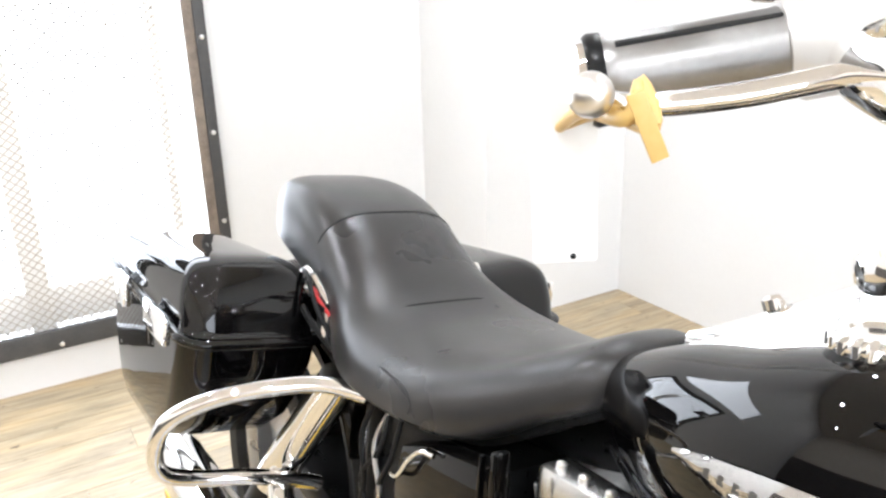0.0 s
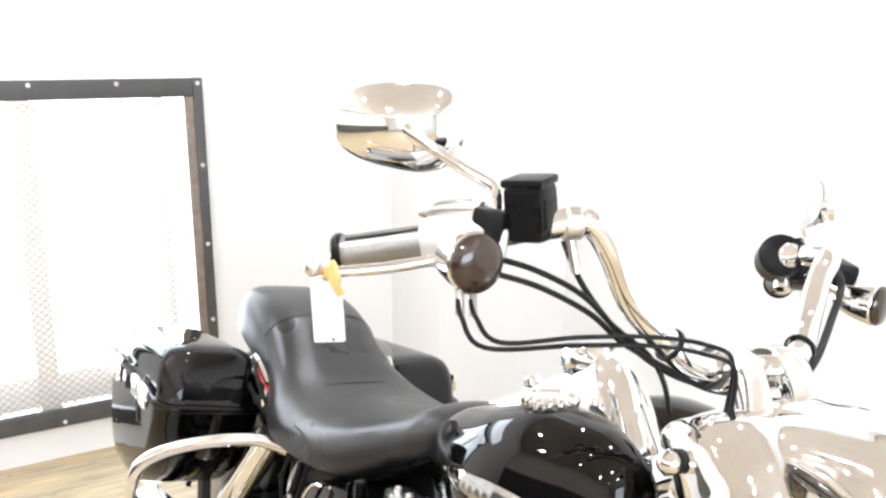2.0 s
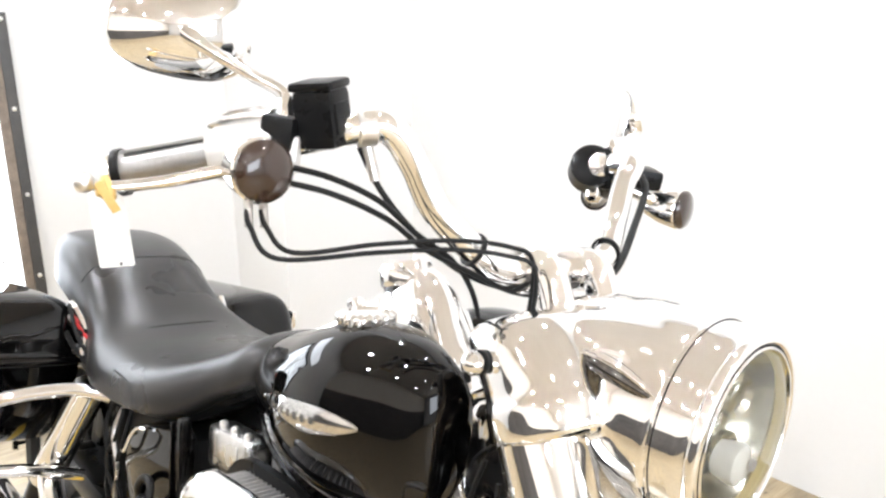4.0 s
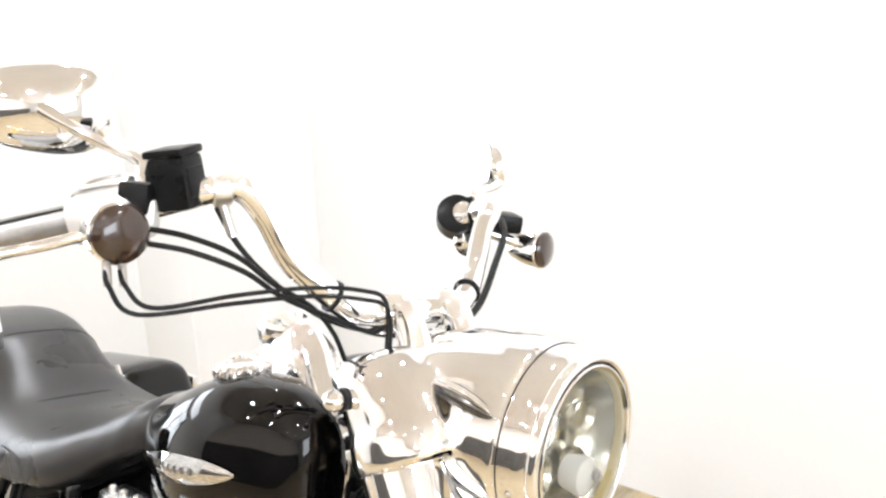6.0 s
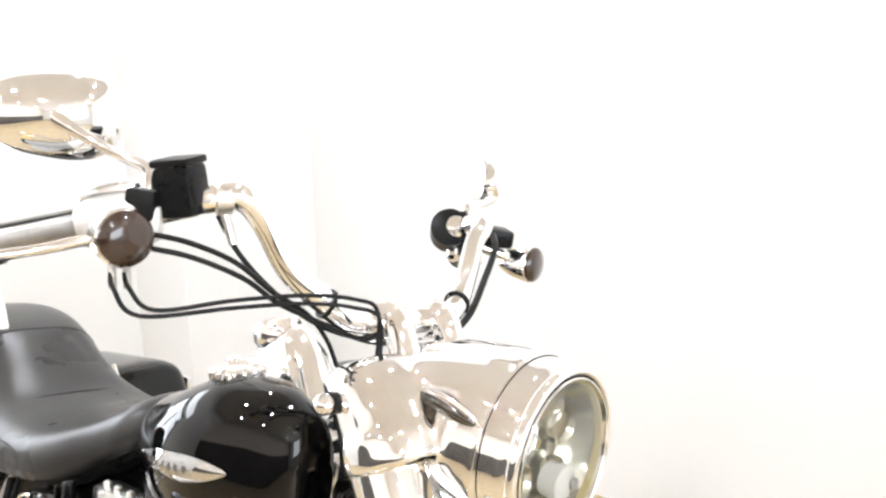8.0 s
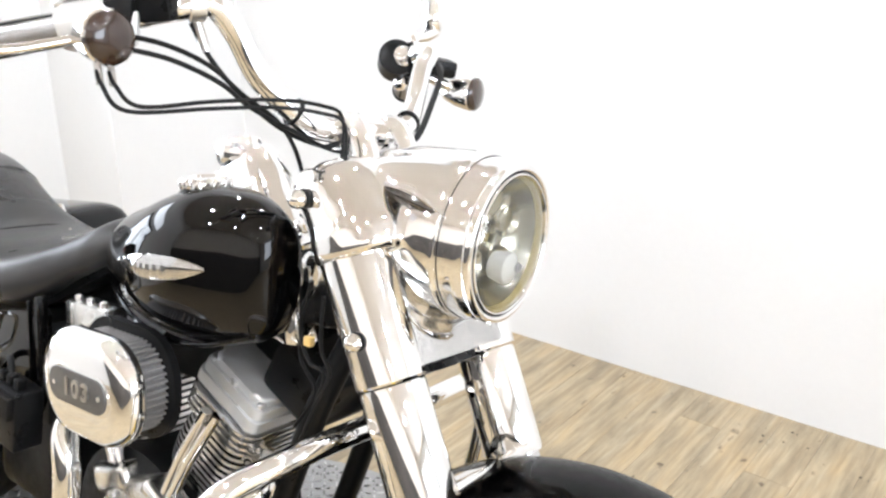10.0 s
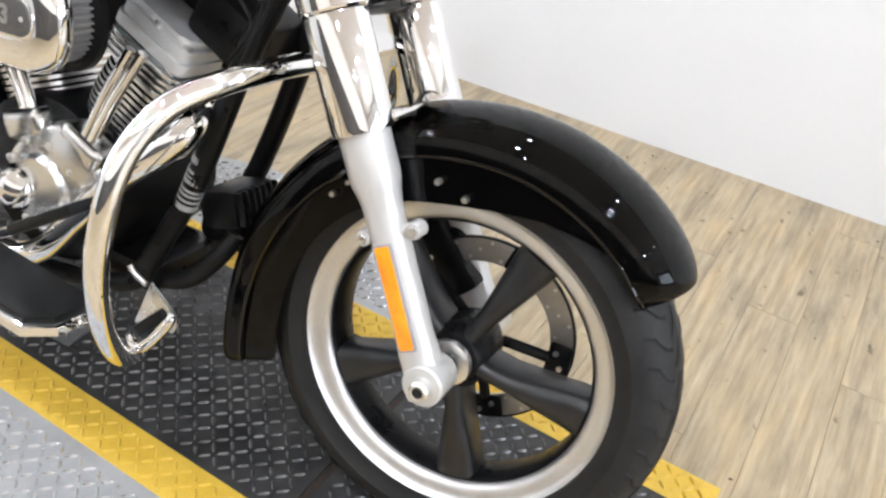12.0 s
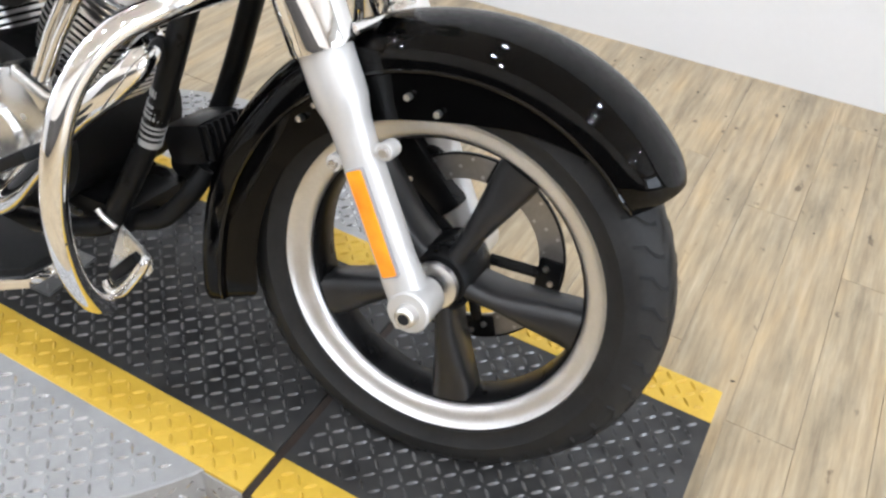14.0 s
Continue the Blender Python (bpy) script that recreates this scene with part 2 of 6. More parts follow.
def make_floor_mat():
    m, n, l, b = node_mat("vinyl_plank", (0.4, 0.32, 0.22), 0.38)
    oi = n.new("ShaderNodeObjectInfo")
    tc = n.new("ShaderNodeTexCoord")
    off = n.new("ShaderNodeVectorMath")
    off.operation = "MULTIPLY_ADD"
    comb = n.new("ShaderNodeCombineXYZ")
    for k in range(3):
        l.new(oi.outputs["Random"], comb.inputs[k])
    off.inputs[1].default_value = (37, 53, 0)
    l.new(comb.outputs[0], off.inputs[0])
    l.new(tc.outputs["Object"], off.inputs[2])
    mp = n.new("ShaderNodeMapping")
    mp.inputs["Scale"].default_value = (1, 0.06, 1)
    l.new(off.outputs[0], mp.inputs[0])
    mp2 = n.new("ShaderNodeMapping")
    mp2.inputs["Scale"].default_value = (1, 0.22, 1)
    l.new(off.outputs[0], mp2.inputs[0])
    grain = noise_tex(n, l, mp.outputs[0], 60, 8, 0.66)
    patch = noise_tex(n, l, mp2.outputs[0], 12, 6, 0.68)
    g = ramp(n, l, grain, [(0.22, (0.22, 0.174, 0.112)), (0.40, (0.34, 0.274, 0.178)), (0.55, (0.43, 0.354, 0.235)), (0.74, (0.53, 0.452, 0.325))])
    p = ramp(n, l, patch, [(0.28, (0.56, 0.555, 0.55)), (0.42, (0.83, 0.82, 0.80)), (0.52, (0.98, 0.95, 0.90)), (0.7, (1.12, 1.02, 0.86))])
    mx = n.new("ShaderNodeMix")
    mx.data_type, mx.blend_type = "RGBA", "MULTIPLY"
    mx.inputs["Factor"].default_value = 1.0
    l.new(g, mx.inputs["A"])
    l.new(p, mx.inputs["B"])
    # dark knots and flecks
    mp3 = n.new("ShaderNodeMapping")
    mp3.inputs["Scale"].default_value = (1, 0.6, 1)
    l.new(off.outputs[0], mp3.inputs[0])
    kn = ramp(n, l, noise_tex(n, l, mp3.outputs[0], 26, 3, 0.5), [(0.26, (0.2, 0.17, 0.15)), (0.33, (1, 1, 1))])
    mk = n.new("ShaderNodeMix")
    mk.data_type, mk.blend_type = "RGBA", "MULTIPLY"
    mk.inputs["Factor"].default_value = 0.8
    l.new(mx.outputs["Result"], mk.inputs["A"])
    l.new(kn, mk.inputs["B"])
    l.new(mk.outputs["Result"], b.inputs["Base Color"])
    l.new(ramp(n, l, patch, [(0.3, (0.30,) * 3), (0.7, (0.42,) * 3)]), b.inputs["Roughness"])
    bump(n, l, grain, b, 0.12, 0.0006)
    return m


PLANK = make_floor_mat()
SUBFLOOR = mottled("floor_joint", (0.20, 0.165, 0.12), (0.25, 0.21, 0.155), 0.8)
ROOM_X0, ROOM_X1, ROOM_Y0, ROOM_Y1 = -3.2, 5.5, -3.8, 2.2
PIER_Y = 0.93


def slab(name, x0, x1, y0, y1, z0, z1, mat, label, cat, bevel=0.0):
    return thing(name, box((x1 - x0, y1 - y0, z1 - z0), pose((x0 + x1) / 2, (y0 + y1) / 2, (z0 + z1) / 2), bevel), mat, label, cat, kind="structure")


floor = slab("floor", ROOM_X0, ROOM_X1, ROOM_Y0, 1.90, FLOOR - 0.1, FLOOR - 0.002, SUBFLOOR, "pale worn wood-look plank floor with grey streaks", "floor")

PLANK_W, PLANK_L, GAP = 0.125, 1.22, 0.0009
plank_mesh = finish(box((PLANK_W - GAP, PLANK_L - GAP, 0.006), pose(0, 0, -0.003), 0.0004, None, 1), "plank", PLANK)
FAR = bmesh.new()
for i in range(-26, 45):
    x = i * PLANK_W
    start = (i * 0.437) % 1.0 * PLANK_L
    for j in range(-6, 3):
        y = j * PLANK_L + start
        edge = CORNER_Y + 0.06 + (x - JUT) * math.tan(radians(2.4))
        lo, hi = max(y - PLANK_L / 2, ROOM_Y0), min(y + PLANK_L / 2, edge)
        if hi - lo < 0.05 or x < -3.1:
            continue
        if hi - lo < PLANK_L - 0.001:
            box((PLANK_W - GAP, hi - lo - GAP, 0.006), pose(x, (lo + hi) / 2, FLOOR - 0.003), 0, FAR)
            continue
        if -3.05 < x < 1.4 and -1.9 < y < 2.4:
            shared("plank", plank_mesh, floor, Matrix.Translation((x, y, FLOOR)))
        else:
            box((PLANK_W - GAP, PLANK_L - GAP, 0.006), pose(x, y, FLOOR - 0.003), 0, FAR)
tagged(part("far_planks", FAR, PLANK, floor), kind="stuff")

# The door's opening and frame in the back wall.
D_Y0, D_Y1, D_Z0, D_Z1 = -0.965, 0.172, 0.052, 1.277
HEIGHT = 3.0
slab("wall_back_low", BACK - 0.15, BACK, ROOM_Y0, PIER_Y, FLOOR, D_Z0, WALL, "white painted wall under the mesh door", "wall")
slab("wall_back_high", BACK - 0.15, BACK, ROOM_Y0, PIER_Y, D_Z1, HEIGHT, WALL, "white painted wall over the mesh door", "wall")
slab("wall_back_right", BACK - 0.15, BACK, ROOM_Y0, D_Y0, D_Z0, D_Z1, WALL, "white painted wall beside the mesh door", "wall")
slab("wall_back_left", BACK - 0.15, BACK, D_Y1, PIER_Y, D_Z0, D_Z1, WALL, "white painted wall beside the mesh door", "wall")
slab("wall_pier", BACK - 0.15, JUT, PIER_Y, 2.2, FLOOR, HEIGHT, WALL, "white painted pier that juts from the wall", "wall")
thing("wall_side", box((9.0, 0.15, HEIGHT - FLOOR), pose(4.5, 0.075, (HEIGHT + FLOOR) / 2), 0), WALL, "white painted wall behind the motorcycle", "wall", kind="structure",
             m=pose(JUT - 0.15, CORNER_Y - 0.007, 0, 0, 0, 2.4))
# Unseen window, added because paint and chrome reflect a bright source ahead.
W_Y0, W_Y1, W_Z0, W_Z1 = -2.6, 1.2, 0.75, 2.65
slab("wall_front_low", ROOM_X1, ROOM_X1 + 0.15, ROOM_Y0, ROOM_Y1, FLOOR, W_Z0, WALL, "white painted wall under the unseen window", "wall")
slab("wall_front_high", ROOM_X1, ROOM_X1 + 0.15, ROOM_Y0, ROOM_Y1, W_Z1, HEIGHT, WALL, "white painted wall over the unseen window", "wall")
slab("wall_front_right", ROOM_X1, ROOM_X1 + 0.15, ROOM_Y0, W_Y0, W_Z0, W_Z1, WALL, "white painted wall beside the unseen window", "wall")
slab("wall_front_left", ROOM_X1, ROOM_X1 + 0.15, W_Y1, ROOM_Y1, W_Z0, W_Z1, WALL, "white painted wall beside the unseen window", "wall")
window = new("added_window")
window.location = (ROOM_X1 + 0.06, 0, 0)
tagged(window, "wide unseen window, added as a bright source for the reflections", "window", kind="structure")
for y_ in (W_Y0 + 0.031, W_Y1 - 0.031):
    part("mullion", box((0.06, 0.06, W_Z1 - W_Z0 - 0.002), pose(0, y_, (W_Z0 + W_Z1) / 2), 0.004), WHITE_TRIM, window)
part("window_sill", box((0.16, W_Y1 - W_Y0 - 0.13, 0.04), pose(0.0, (W_Y0 + W_Y1) / 2, W_Z0 + 0.021), 0.004), WHITE_TRIM, window)
# Unseen wall; its lower part is dark to darken reflections in tank and chrome.
slab("wall_near_low", ROOM_X0, ROOM_X1, ROOM_Y0 - 0.15, ROOM_Y0, FLOOR, 1.30, FAR_WALL, "unseen far wall's lower part, dark to stand in for reflected clutter", "wall")
slab("wall_near_high", ROOM_X0, ROOM_X1, ROOM_Y0 - 0.15, ROOM_Y0, 1.30, HEIGHT, CEIL, "pale painted upper part of the shop's far wall", "wall")
slab("ceiling", ROOM_X0, ROOM_X1 + 0.2, ROOM_Y0, ROOM_Y1 + 0.2, HEIGHT, HEIGHT + 0.1, CEIL, "white painted ceiling", "ceiling")

# Ceiling lamps: small round spots, in rows, that show as bright dots in the paint and chrome.
GLOW = bpy.data.materials.new("lamp_glow")
GLOW.use_nodes = True
GLOW.node_tree.nodes.clear()
_e = GLOW.node_tree.nodes.new("ShaderNodeEmission")
_o = GLOW.node_tree.nodes.new("ShaderNodeOutputMaterial")
_e.inputs[0].default_value, _e.inputs[1].default_value = (1, 0.985, 0.96, 1), 60.0
GLOW.node_tree.links.new(_e.outputs[0], _o.inputs[0])

lamp_body = finish(lathe([(0.055, 0.0), (0.055, -0.02), (0.046, -0.025), (0.044, -0.008), (0.044, 0.0)], (0, 0, 0), (0, 0, 1), 24), "can", WHITE_TRIM)
lamp_glass = finish(lathe([(0.043, -0.012), (0.038, -0.02), (0.001, -0.022)], (0, 0, 0), (0, 0, 1), 20), "lens", GLOW)
for ix in range(4):
    for iy in range(3):
        x, y = -2.15 + 1.75 * ix, (-2.75, -1.15, 0.75)[iy]
        e = new("ceiling_spot", lamp_body)
        e.location = (x, y, HEIGHT - 0.001)
        tagged(e, "round white ceiling spot lamp", "lamp", "ceiling spots")
        shared("lens", lamp_glass, e)
        d = bpy.data.lights.new("spot_light", "AREA")
        d.shape, d.size, d.energy, d.color = "DISK", 0.08, SPOT_WATTS[iy], (1.0, 0.985, 0.965)
        o = new("spot_light", d)
        o.location = (x, y, HEIGHT - 0.05)

# ---- the plate on the turntable ----
MAT_X0, MAT_X1, MAT_W, STRIPE = -2.1, 0.415, 0.295, 0.080
DECK_BLACK = mottled("black_tread_plate", (0.007, 0.007, 0.0075), (0.055, 0.054, 0.052), 0.30, 0.0, 4, 0.5, 0.12, spec=0.35)
DECK_YELLOW = mottled("yellow_edge_paint", (0.55, 0.35, 0.03), (0.67, 0.45, 0.05), 0.42, 0, 14, 0.55, 0.1)
DECK_LUG = mottled("worn_tread_lug", (0.014, 0.014, 0.014), (0.24, 0.236, 0.23), 0.20, 0.4, 6, 0.36)
TREAD_STEEL = mottled("aluminium_sheet", (0.33, 0.33, 0.33), (0.42, 0.42, 0.415), 0.5, 0.3, 12, 0.62, 0.08, spec=0.35)
TREAD_LUG = mottled("polished_aluminium_lug", (0.50, 0.50, 0.495), (0.72, 0.72, 0.71), 0.20, 0.9, 18, 0.34, 0.08)
SEAM_X = -0.16
SEAM_BLACK = mottled("rust_and_seam_shade", (0.006, 0.005, 0.004), (0.040, 0.022, 0.012), 0.7, 0, 60)
deck = new("lift_deck")
tagged(deck, "black steel tread-plate deck with yellow painted edges", "platform")


def deck_piece(name, x0, x1, y0, y1, mat, z0=FLOOR, z1=0.0):
    return part(name, box((x1 - x0, y1 - y0, z1 - z0), pose((x0 + x1) / 2, (y0 + y1) / 2, (z0 + z1) / 2), 0.002), mat, deck)


def lug(bm, x, y, z, ang, long=0.0245, wide=0.0066, high=0.0038):
    """One raised lozenge of tread plate."""
    c, s = math.cos(ang), math.sin(ang)
    base = [(-long / 2, 0), (-long / 5, -wide / 2), (long / 5, -wide / 2), (long / 2, 0), (long / 5, wide / 2), (-long / 5, wide / 2)]
    vs = [bm.verts.new((x + c * a - s * b, y + s * a + c * b, z - 0.0006)) for a, b in base]
    t1 = bm.verts.new((x - c * long * 0.22, y - s * long * 0.22, z + high))
    t2 = bm.verts.new((x + c * long * 0.22, y + s * long * 0.22, z + high))
    for f in ((0, 1, t1), (1, 2, t2, t1), (2, 3, t2), (3, 4, t2), (4, 5, t1, t2), (5, 0, t1)):
        bm.faces.new([vs[k] if isinstance(k, int) else k for k in f])


def lugs(name, x0, x1, y0, y1, mat, parent, inside=None, pitch=0.0215, turn=0.0):
    bm = bmesh.new()
    for i in range(int(x0 / pitch), int(x1 / pitch) + 1):
        for j in range(int(y0 / pitch) - 1, int(y1 / pitch) + 1):
            x, y = i * pitch, j * pitch
            if x0 + 0.008 < x < x1 - 0.008 and y0 + 0.008 < y < y1 - 0.008 and (inside is None or inside(x, y)):
                lug(bm, x, y, 0.0, radians(45 if (i + j) % 2 else -45) + turn)
    o = part(name, bm, mat, parent, "raised lozenges of the tread plate")
    return tagged(o, kind="stuff")


for x0, x1 in ((MAT_X0, SEAM_X - 0.0075), (SEAM_X + 0.0075, MAT_X1)):
    deck_piece("tread_plate", x0, x1, -MAT_W + STRIPE, MAT_W - STRIPE, DECK_BLACK)
    lugs("tread", x0, x1, -MAT_W + STRIPE, MAT_W - STRIPE, DECK_LUG, deck)
    for y0, y1 in ((-MAT_W, -MAT_W + STRIPE), (MAT_W - STRIPE, MAT_W)):
        deck_piece("yellow_edge", x0, x1, y0, y1, DECK_YELLOW)
        lugs("tread", x0, x1, y0, y1, DECK_YELLOW, deck)
# Strip fills the open seam: the gap's shade and rust put into its colour.
deck_piece("seam_shade_strip", SEAM_X - 0.0073, SEAM_X + 0.0073, -MAT_W - 0.0036, MAT_W, SEAM_BLACK, FLOOR, -0.003)
# outer steel flange of the front deck
deck_piece("deck_flange", -0.245, SEAM_X - 0.0074, -MAT_W - 0.004, -MAT_W - 0.0005, TREAD_STEEL, FLOOR, -0.006)
deck_piece("deck_flange", SEAM_X + 0.0074, MAT_X1 - 0.02, -MAT_W - 0.004, -MAT_W - 0.0005, TREAD_STEEL, FLOOR, -0.006)

# round turntable of aluminium tread plate
TT_X, TT_Y, TT_R = -0.77, 0.0, 0.605
turntable = thing("turntable", lathe([(TT_R, FLOOR), (TT_R, -0.004), (TT_R - 0.002, -0.002), (0.001, -0.002)], (TT_X, TT_Y, 0), (0, 0, 1), 128),
                  TREAD_STEEL, "round aluminium tread-plate turntable under the motorcycle", "turntable")
bm = bmesh.new()
for i in range(-34, 34):
    for j in range(-34, 34):
        x, y = TT_X + i * 0.0215, TT_Y + j * 0.0215
        if (x - TT_X) ** 2 + (y - TT_Y) ** 2 < (TT_R - 0.015) ** 2 and abs(y - 0.0) > MAT_W + 0.01 and y < 0.2 or ((x - TT_X) ** 2 + (y - TT_Y) ** 2 < (TT_R - 0.015) ** 2 and y > MAT_W + 0.01):
            lug(bm, x, y, -0.002, radians(45 if (i + j) % 2 else -45))
tagged(part("tread", bm, TREAD_LUG, turntable, "raised lozenges of the tread plate"), kind="stuff")

# lozenges on the upright edges of the flange and of the turntable
bm = bmesh.new()


def edge_lug(bm, where, out, up_turn):
    own = bmesh.new()
    lug(own, 0, 0, 0, up_turn, 0.024, 0.007, 0.002)
    x, y, a = frame_from(out)
    own.transform(axes_pose(where, x, y, a))
    join(bm, own)


for k in range(44):
    edge_lug(bm, (-0.222 + 0.0138 * k, -MAT_W - 0.0042, -0.022 if k % 2 else -0.046), (0, -1, 0), radians(45 if k % 2 else -45))
tagged(part("tread", bm, TREAD_LUG, deck, "raised lozenges of the tread plate"), kind="stuff")
bm = bmesh.new()
for k in range(100):
    a_ = radians(205 + 130 * k / 100)
    d_ = Vector((math.cos(a_), math.sin(a_), 0))
    edge_lug(bm, Vector((TT_X, TT_Y, -0.024 if k % 2 else -0.049)) + d_ * (TT_R - 0.0003), d_, radians(45 if k % 2 else -45))
tagged(part("tread", bm, TREAD_LUG, turntable, "raised lozenges of the tread plate"), kind="stuff")
# loose steel plate on the deck under the footboard
WORN_STEEL = mottled("dull_steel_plate", (0.16, 0.16, 0.16), (0.26, 0.26, 0.255), 0.4, 0.6, 16, 0.5)
loose = thing("steel_plate", box((0.15, 0.12, 0.006), pose(0, 0, 0.003), 0.001), WORN_STEEL, "small grey steel tread plate lying on the deck", "plate", m=pose(-0.80, -0.105, 0.0022, 0, 0, 4))
bm = bmesh.new()
for i in range(5):
    for j in range(4):
        lug(bm, -0.057 + 0.0285 * i, -0.043 + 0.0285 * j, 0.006, radians(45 if (i + j) % 2 else -45))
tagged(part("tread", bm, WORN_STEEL, loose, "raised lozenges of the plate"), kind="stuff")

# small dark chips of dirt on the planks by the wall
rng = random.Random(7)
DIRT = mottled("dirt", (0.03, 0.025, 0.02), (0.06, 0.05, 0.04), 0.8)
bm = bmesh.new()
for k in range(90):
    x = rng.uniform(-0.4, 2.6)
    y = 1.60 - abs(rng.gauss(0, 0.10)) - 0.02 * k % 0.05 if k < 55 else rng.uniform(0.4, 1.4)
    y = min(y, CORNER_Y + (x - JUT) * math.tan(radians(2.4)) - 0.012)
    r = rng.uniform(0.0015, 0.0050)
    top = bm.verts.new((x, y, FLOOR + r * 0.5))
    ring_ = [bm.verts.new((x + r * rng.uniform(0.6, 1.5) * math.cos(a), y + r * rng.uniform(0.6, 1.5) * math.sin(a), FLOOR)) for a in (0.2, 1.4, 2.7, 3.9, 5.2)]
    for a, b in zip(ring_, ring_[1:] + ring_[:1]):
        bm.faces.new((a, b, top))
thing("floor_dirt", bm, DIRT, "scattered dark chips of dirt on the plank floor", "dirt", kind="stuff")


# ---- the motorcycle: it leans to its left on the side stand, its bars turned a little to the left ----
LEAN, STEER, RAKE, YAW = 10.0, 5.5, 29.0, 2.8
HUB_Z = 0.315
_lean = Matrix.Rotation(radians(-LEAN), 4, "X")
_axis = Vector((-math.sin(radians(RAKE)), 0, math.cos(radians(RAKE))))
_steer = Matrix.Rotation(radians(STEER), 4, _axis)
HUB = Vector((0, 0, 0.309))
BODY = Matrix.Translation(HUB) @ _lean @ Matrix.Rotation(radians(YAW), 4, "Z") @ Matrix.Translation((0, 0, -HUB_Z))
FRONT = Matrix.Translation(HUB) @ _lean @ _steer
IN_FRONT = BODY.inverted() @ FRONT       # the steered parts, seen from the body
bike = new("motorcycle")
bike.matrix_world = BODY
tagged(bike, "black cruiser motorcycle with chrome trim and saddlebags on its stand", "motorcycle")


def fpart(name, bm, mat, label="", parent=None):
    """A part of the steered front; its sub-parts lie in the same frame."""
    return part(name, bm, mat, parent or bike, label, None if parent else IN_FRONT)


def bpart(name, bm, mat, label="", parent=None):
    return part(name, bm, mat, parent or bike, label)


LENS_SMOKE, _n, _l, _b = node_mat("smoked_lens", (0.030, 0.015, 0.009), 0.20, 0.0, 1.0, spec=0.4)
AMBER, _n, _l, _b = node_mat("orange_reflector", (0.90, 0.20, 0.010), 0.22, 0.0, 0.6)
_v = coords(_n, _l)
_ck = _n.new("ShaderNodeTexVoronoi")
_ck.inputs["Scale"].default_value = 700
_l.new(_v, _ck.inputs["Vector"])
bump(_n, _l, _ck.outputs["Distance"], _b, 0.3, 0.0004)
_l.new(ramp(_n, _l, noise_tex(_n, _l, _v, 20, 3), [(0.35, (0.90, 0.26, 0.008)), (0.65, (1.0, 0.42, 0.012))]), _b.inputs["Base Color"])
GREY_PLASTIC = mottled("grey_bezel", (0.32, 0.31, 0.33), (0.4, 0.39, 0.4), 0.4)
GLASS = bpy.data.materials.new("headlamp_glass")
GLASS.use_nodes = True
_n, _l = GLASS.node_tree.nodes, GLASS.node_tree.links
_n.clear()
_o, _mix, _fr = _n.new("ShaderNodeOutputMaterial"), _n.new("ShaderNodeMixShader"), _n.new("ShaderNodeFresnel")
_tr, _gl = _n.new("ShaderNodeBsdfTransparent"), _n.new("ShaderNodeBsdfGlossy")
_tr.inputs[0].default_value = (0.93, 0.93, 0.90, 1)
_gl.inputs["Roughness"].default_value = 0.02
_fr.inputs[0].default_value = 1.45
_df, _milk = _n.new("ShaderNodeBsdfDiffuse"), _n.new("ShaderNodeMixShader")
_df.inputs[0].default_value = (0.40, 0.39, 0.33, 1)
_milk.inputs[0].default_value = 0.10
_l.new(_tr.outputs[0], _milk.inputs[1])
_l.new(_df.outputs[0], _milk.inputs[2])
_l.new(_fr.outputs[0], _mix.inputs[0])
_l.new(_milk.outputs[0], _mix.inputs[1])
_l.new(_gl.outputs[0], _mix.inputs[2])
_l.new(_mix.outputs[0], _o.inputs[0])
REFLECTOR, _n, _l, _b = node_mat("lamp_reflector", (0.55, 0.53, 0.46), 0.22, 1.0)
TIE_YELLOW = mottled("yellow_plastic", (0.60, 0.40, 0.12), (0.70, 0.49, 0.19), 0.4)
CARD = mottled("white_card", (0.78, 0.78, 0.77), (0.83, 0.83, 0.82), 0.5)
FILTER_GREY = mottled("filter_pleats", (0.25, 0.245, 0.24), (0.36, 0.35, 0.34), 0.5, 0.6, 60)
BADGE_GREY = mottled("badge_grey", (0.10, 0.098, 0.095), (0.16, 0.155, 0.15), 0.4, 0.6, 40)

Y = (0, 1, 0)
UP = _axis                                   # along the fork
FWD = Vector((math.cos(radians(RAKE)), 0, math.sin(radians(RAKE))))   # square to the fork, forward


def fork_at(s, y=-0.112, f=0.0):
    """A point s metres up the fork from the wheel's centre, f forward of its line."""
    return Vector((-0.010, y, 0)) + UP * s + FWD * f


# front wheel: rim > tyre, hub, spokes, disc
rim_prof = [(0.2465, -0.050), (0.2445, -0.0525), (0.238, -0.052), (0.234, -0.047), (0.228, -0.0435), (0.222, -0.042), (0.214, -0.040), (0.210, -0.036),
            (0.207, -0.030), (0.205, 0.030), (0.210, 0.036), (0.214, 0.040), (0.222, 0.042), (0.228, 0.0435), (0.234, 0.047), (0.238, 0.052), (0.2445, 0.0525), (0.2465, 0.050), (0.238, 0.04), (0.236, -0.04)]
rim = fpart("front_wheel", lathe_closed(rim_prof, (0, 0, 0), Y, 96), RIM_ALLOY, "machined alloy rim with five black spokes")
fpart("rim_barrel", lathe_closed([(0.2065, -0.031), (0.2025, -0.026), (0.2005, 0.0), (0.2025, 0.026), (0.2055, 0.031)], (0, 0, 0), Y, 96), SATIN_BLACK, "satin black inner rim", rim)

n_prof = 22
tp = []
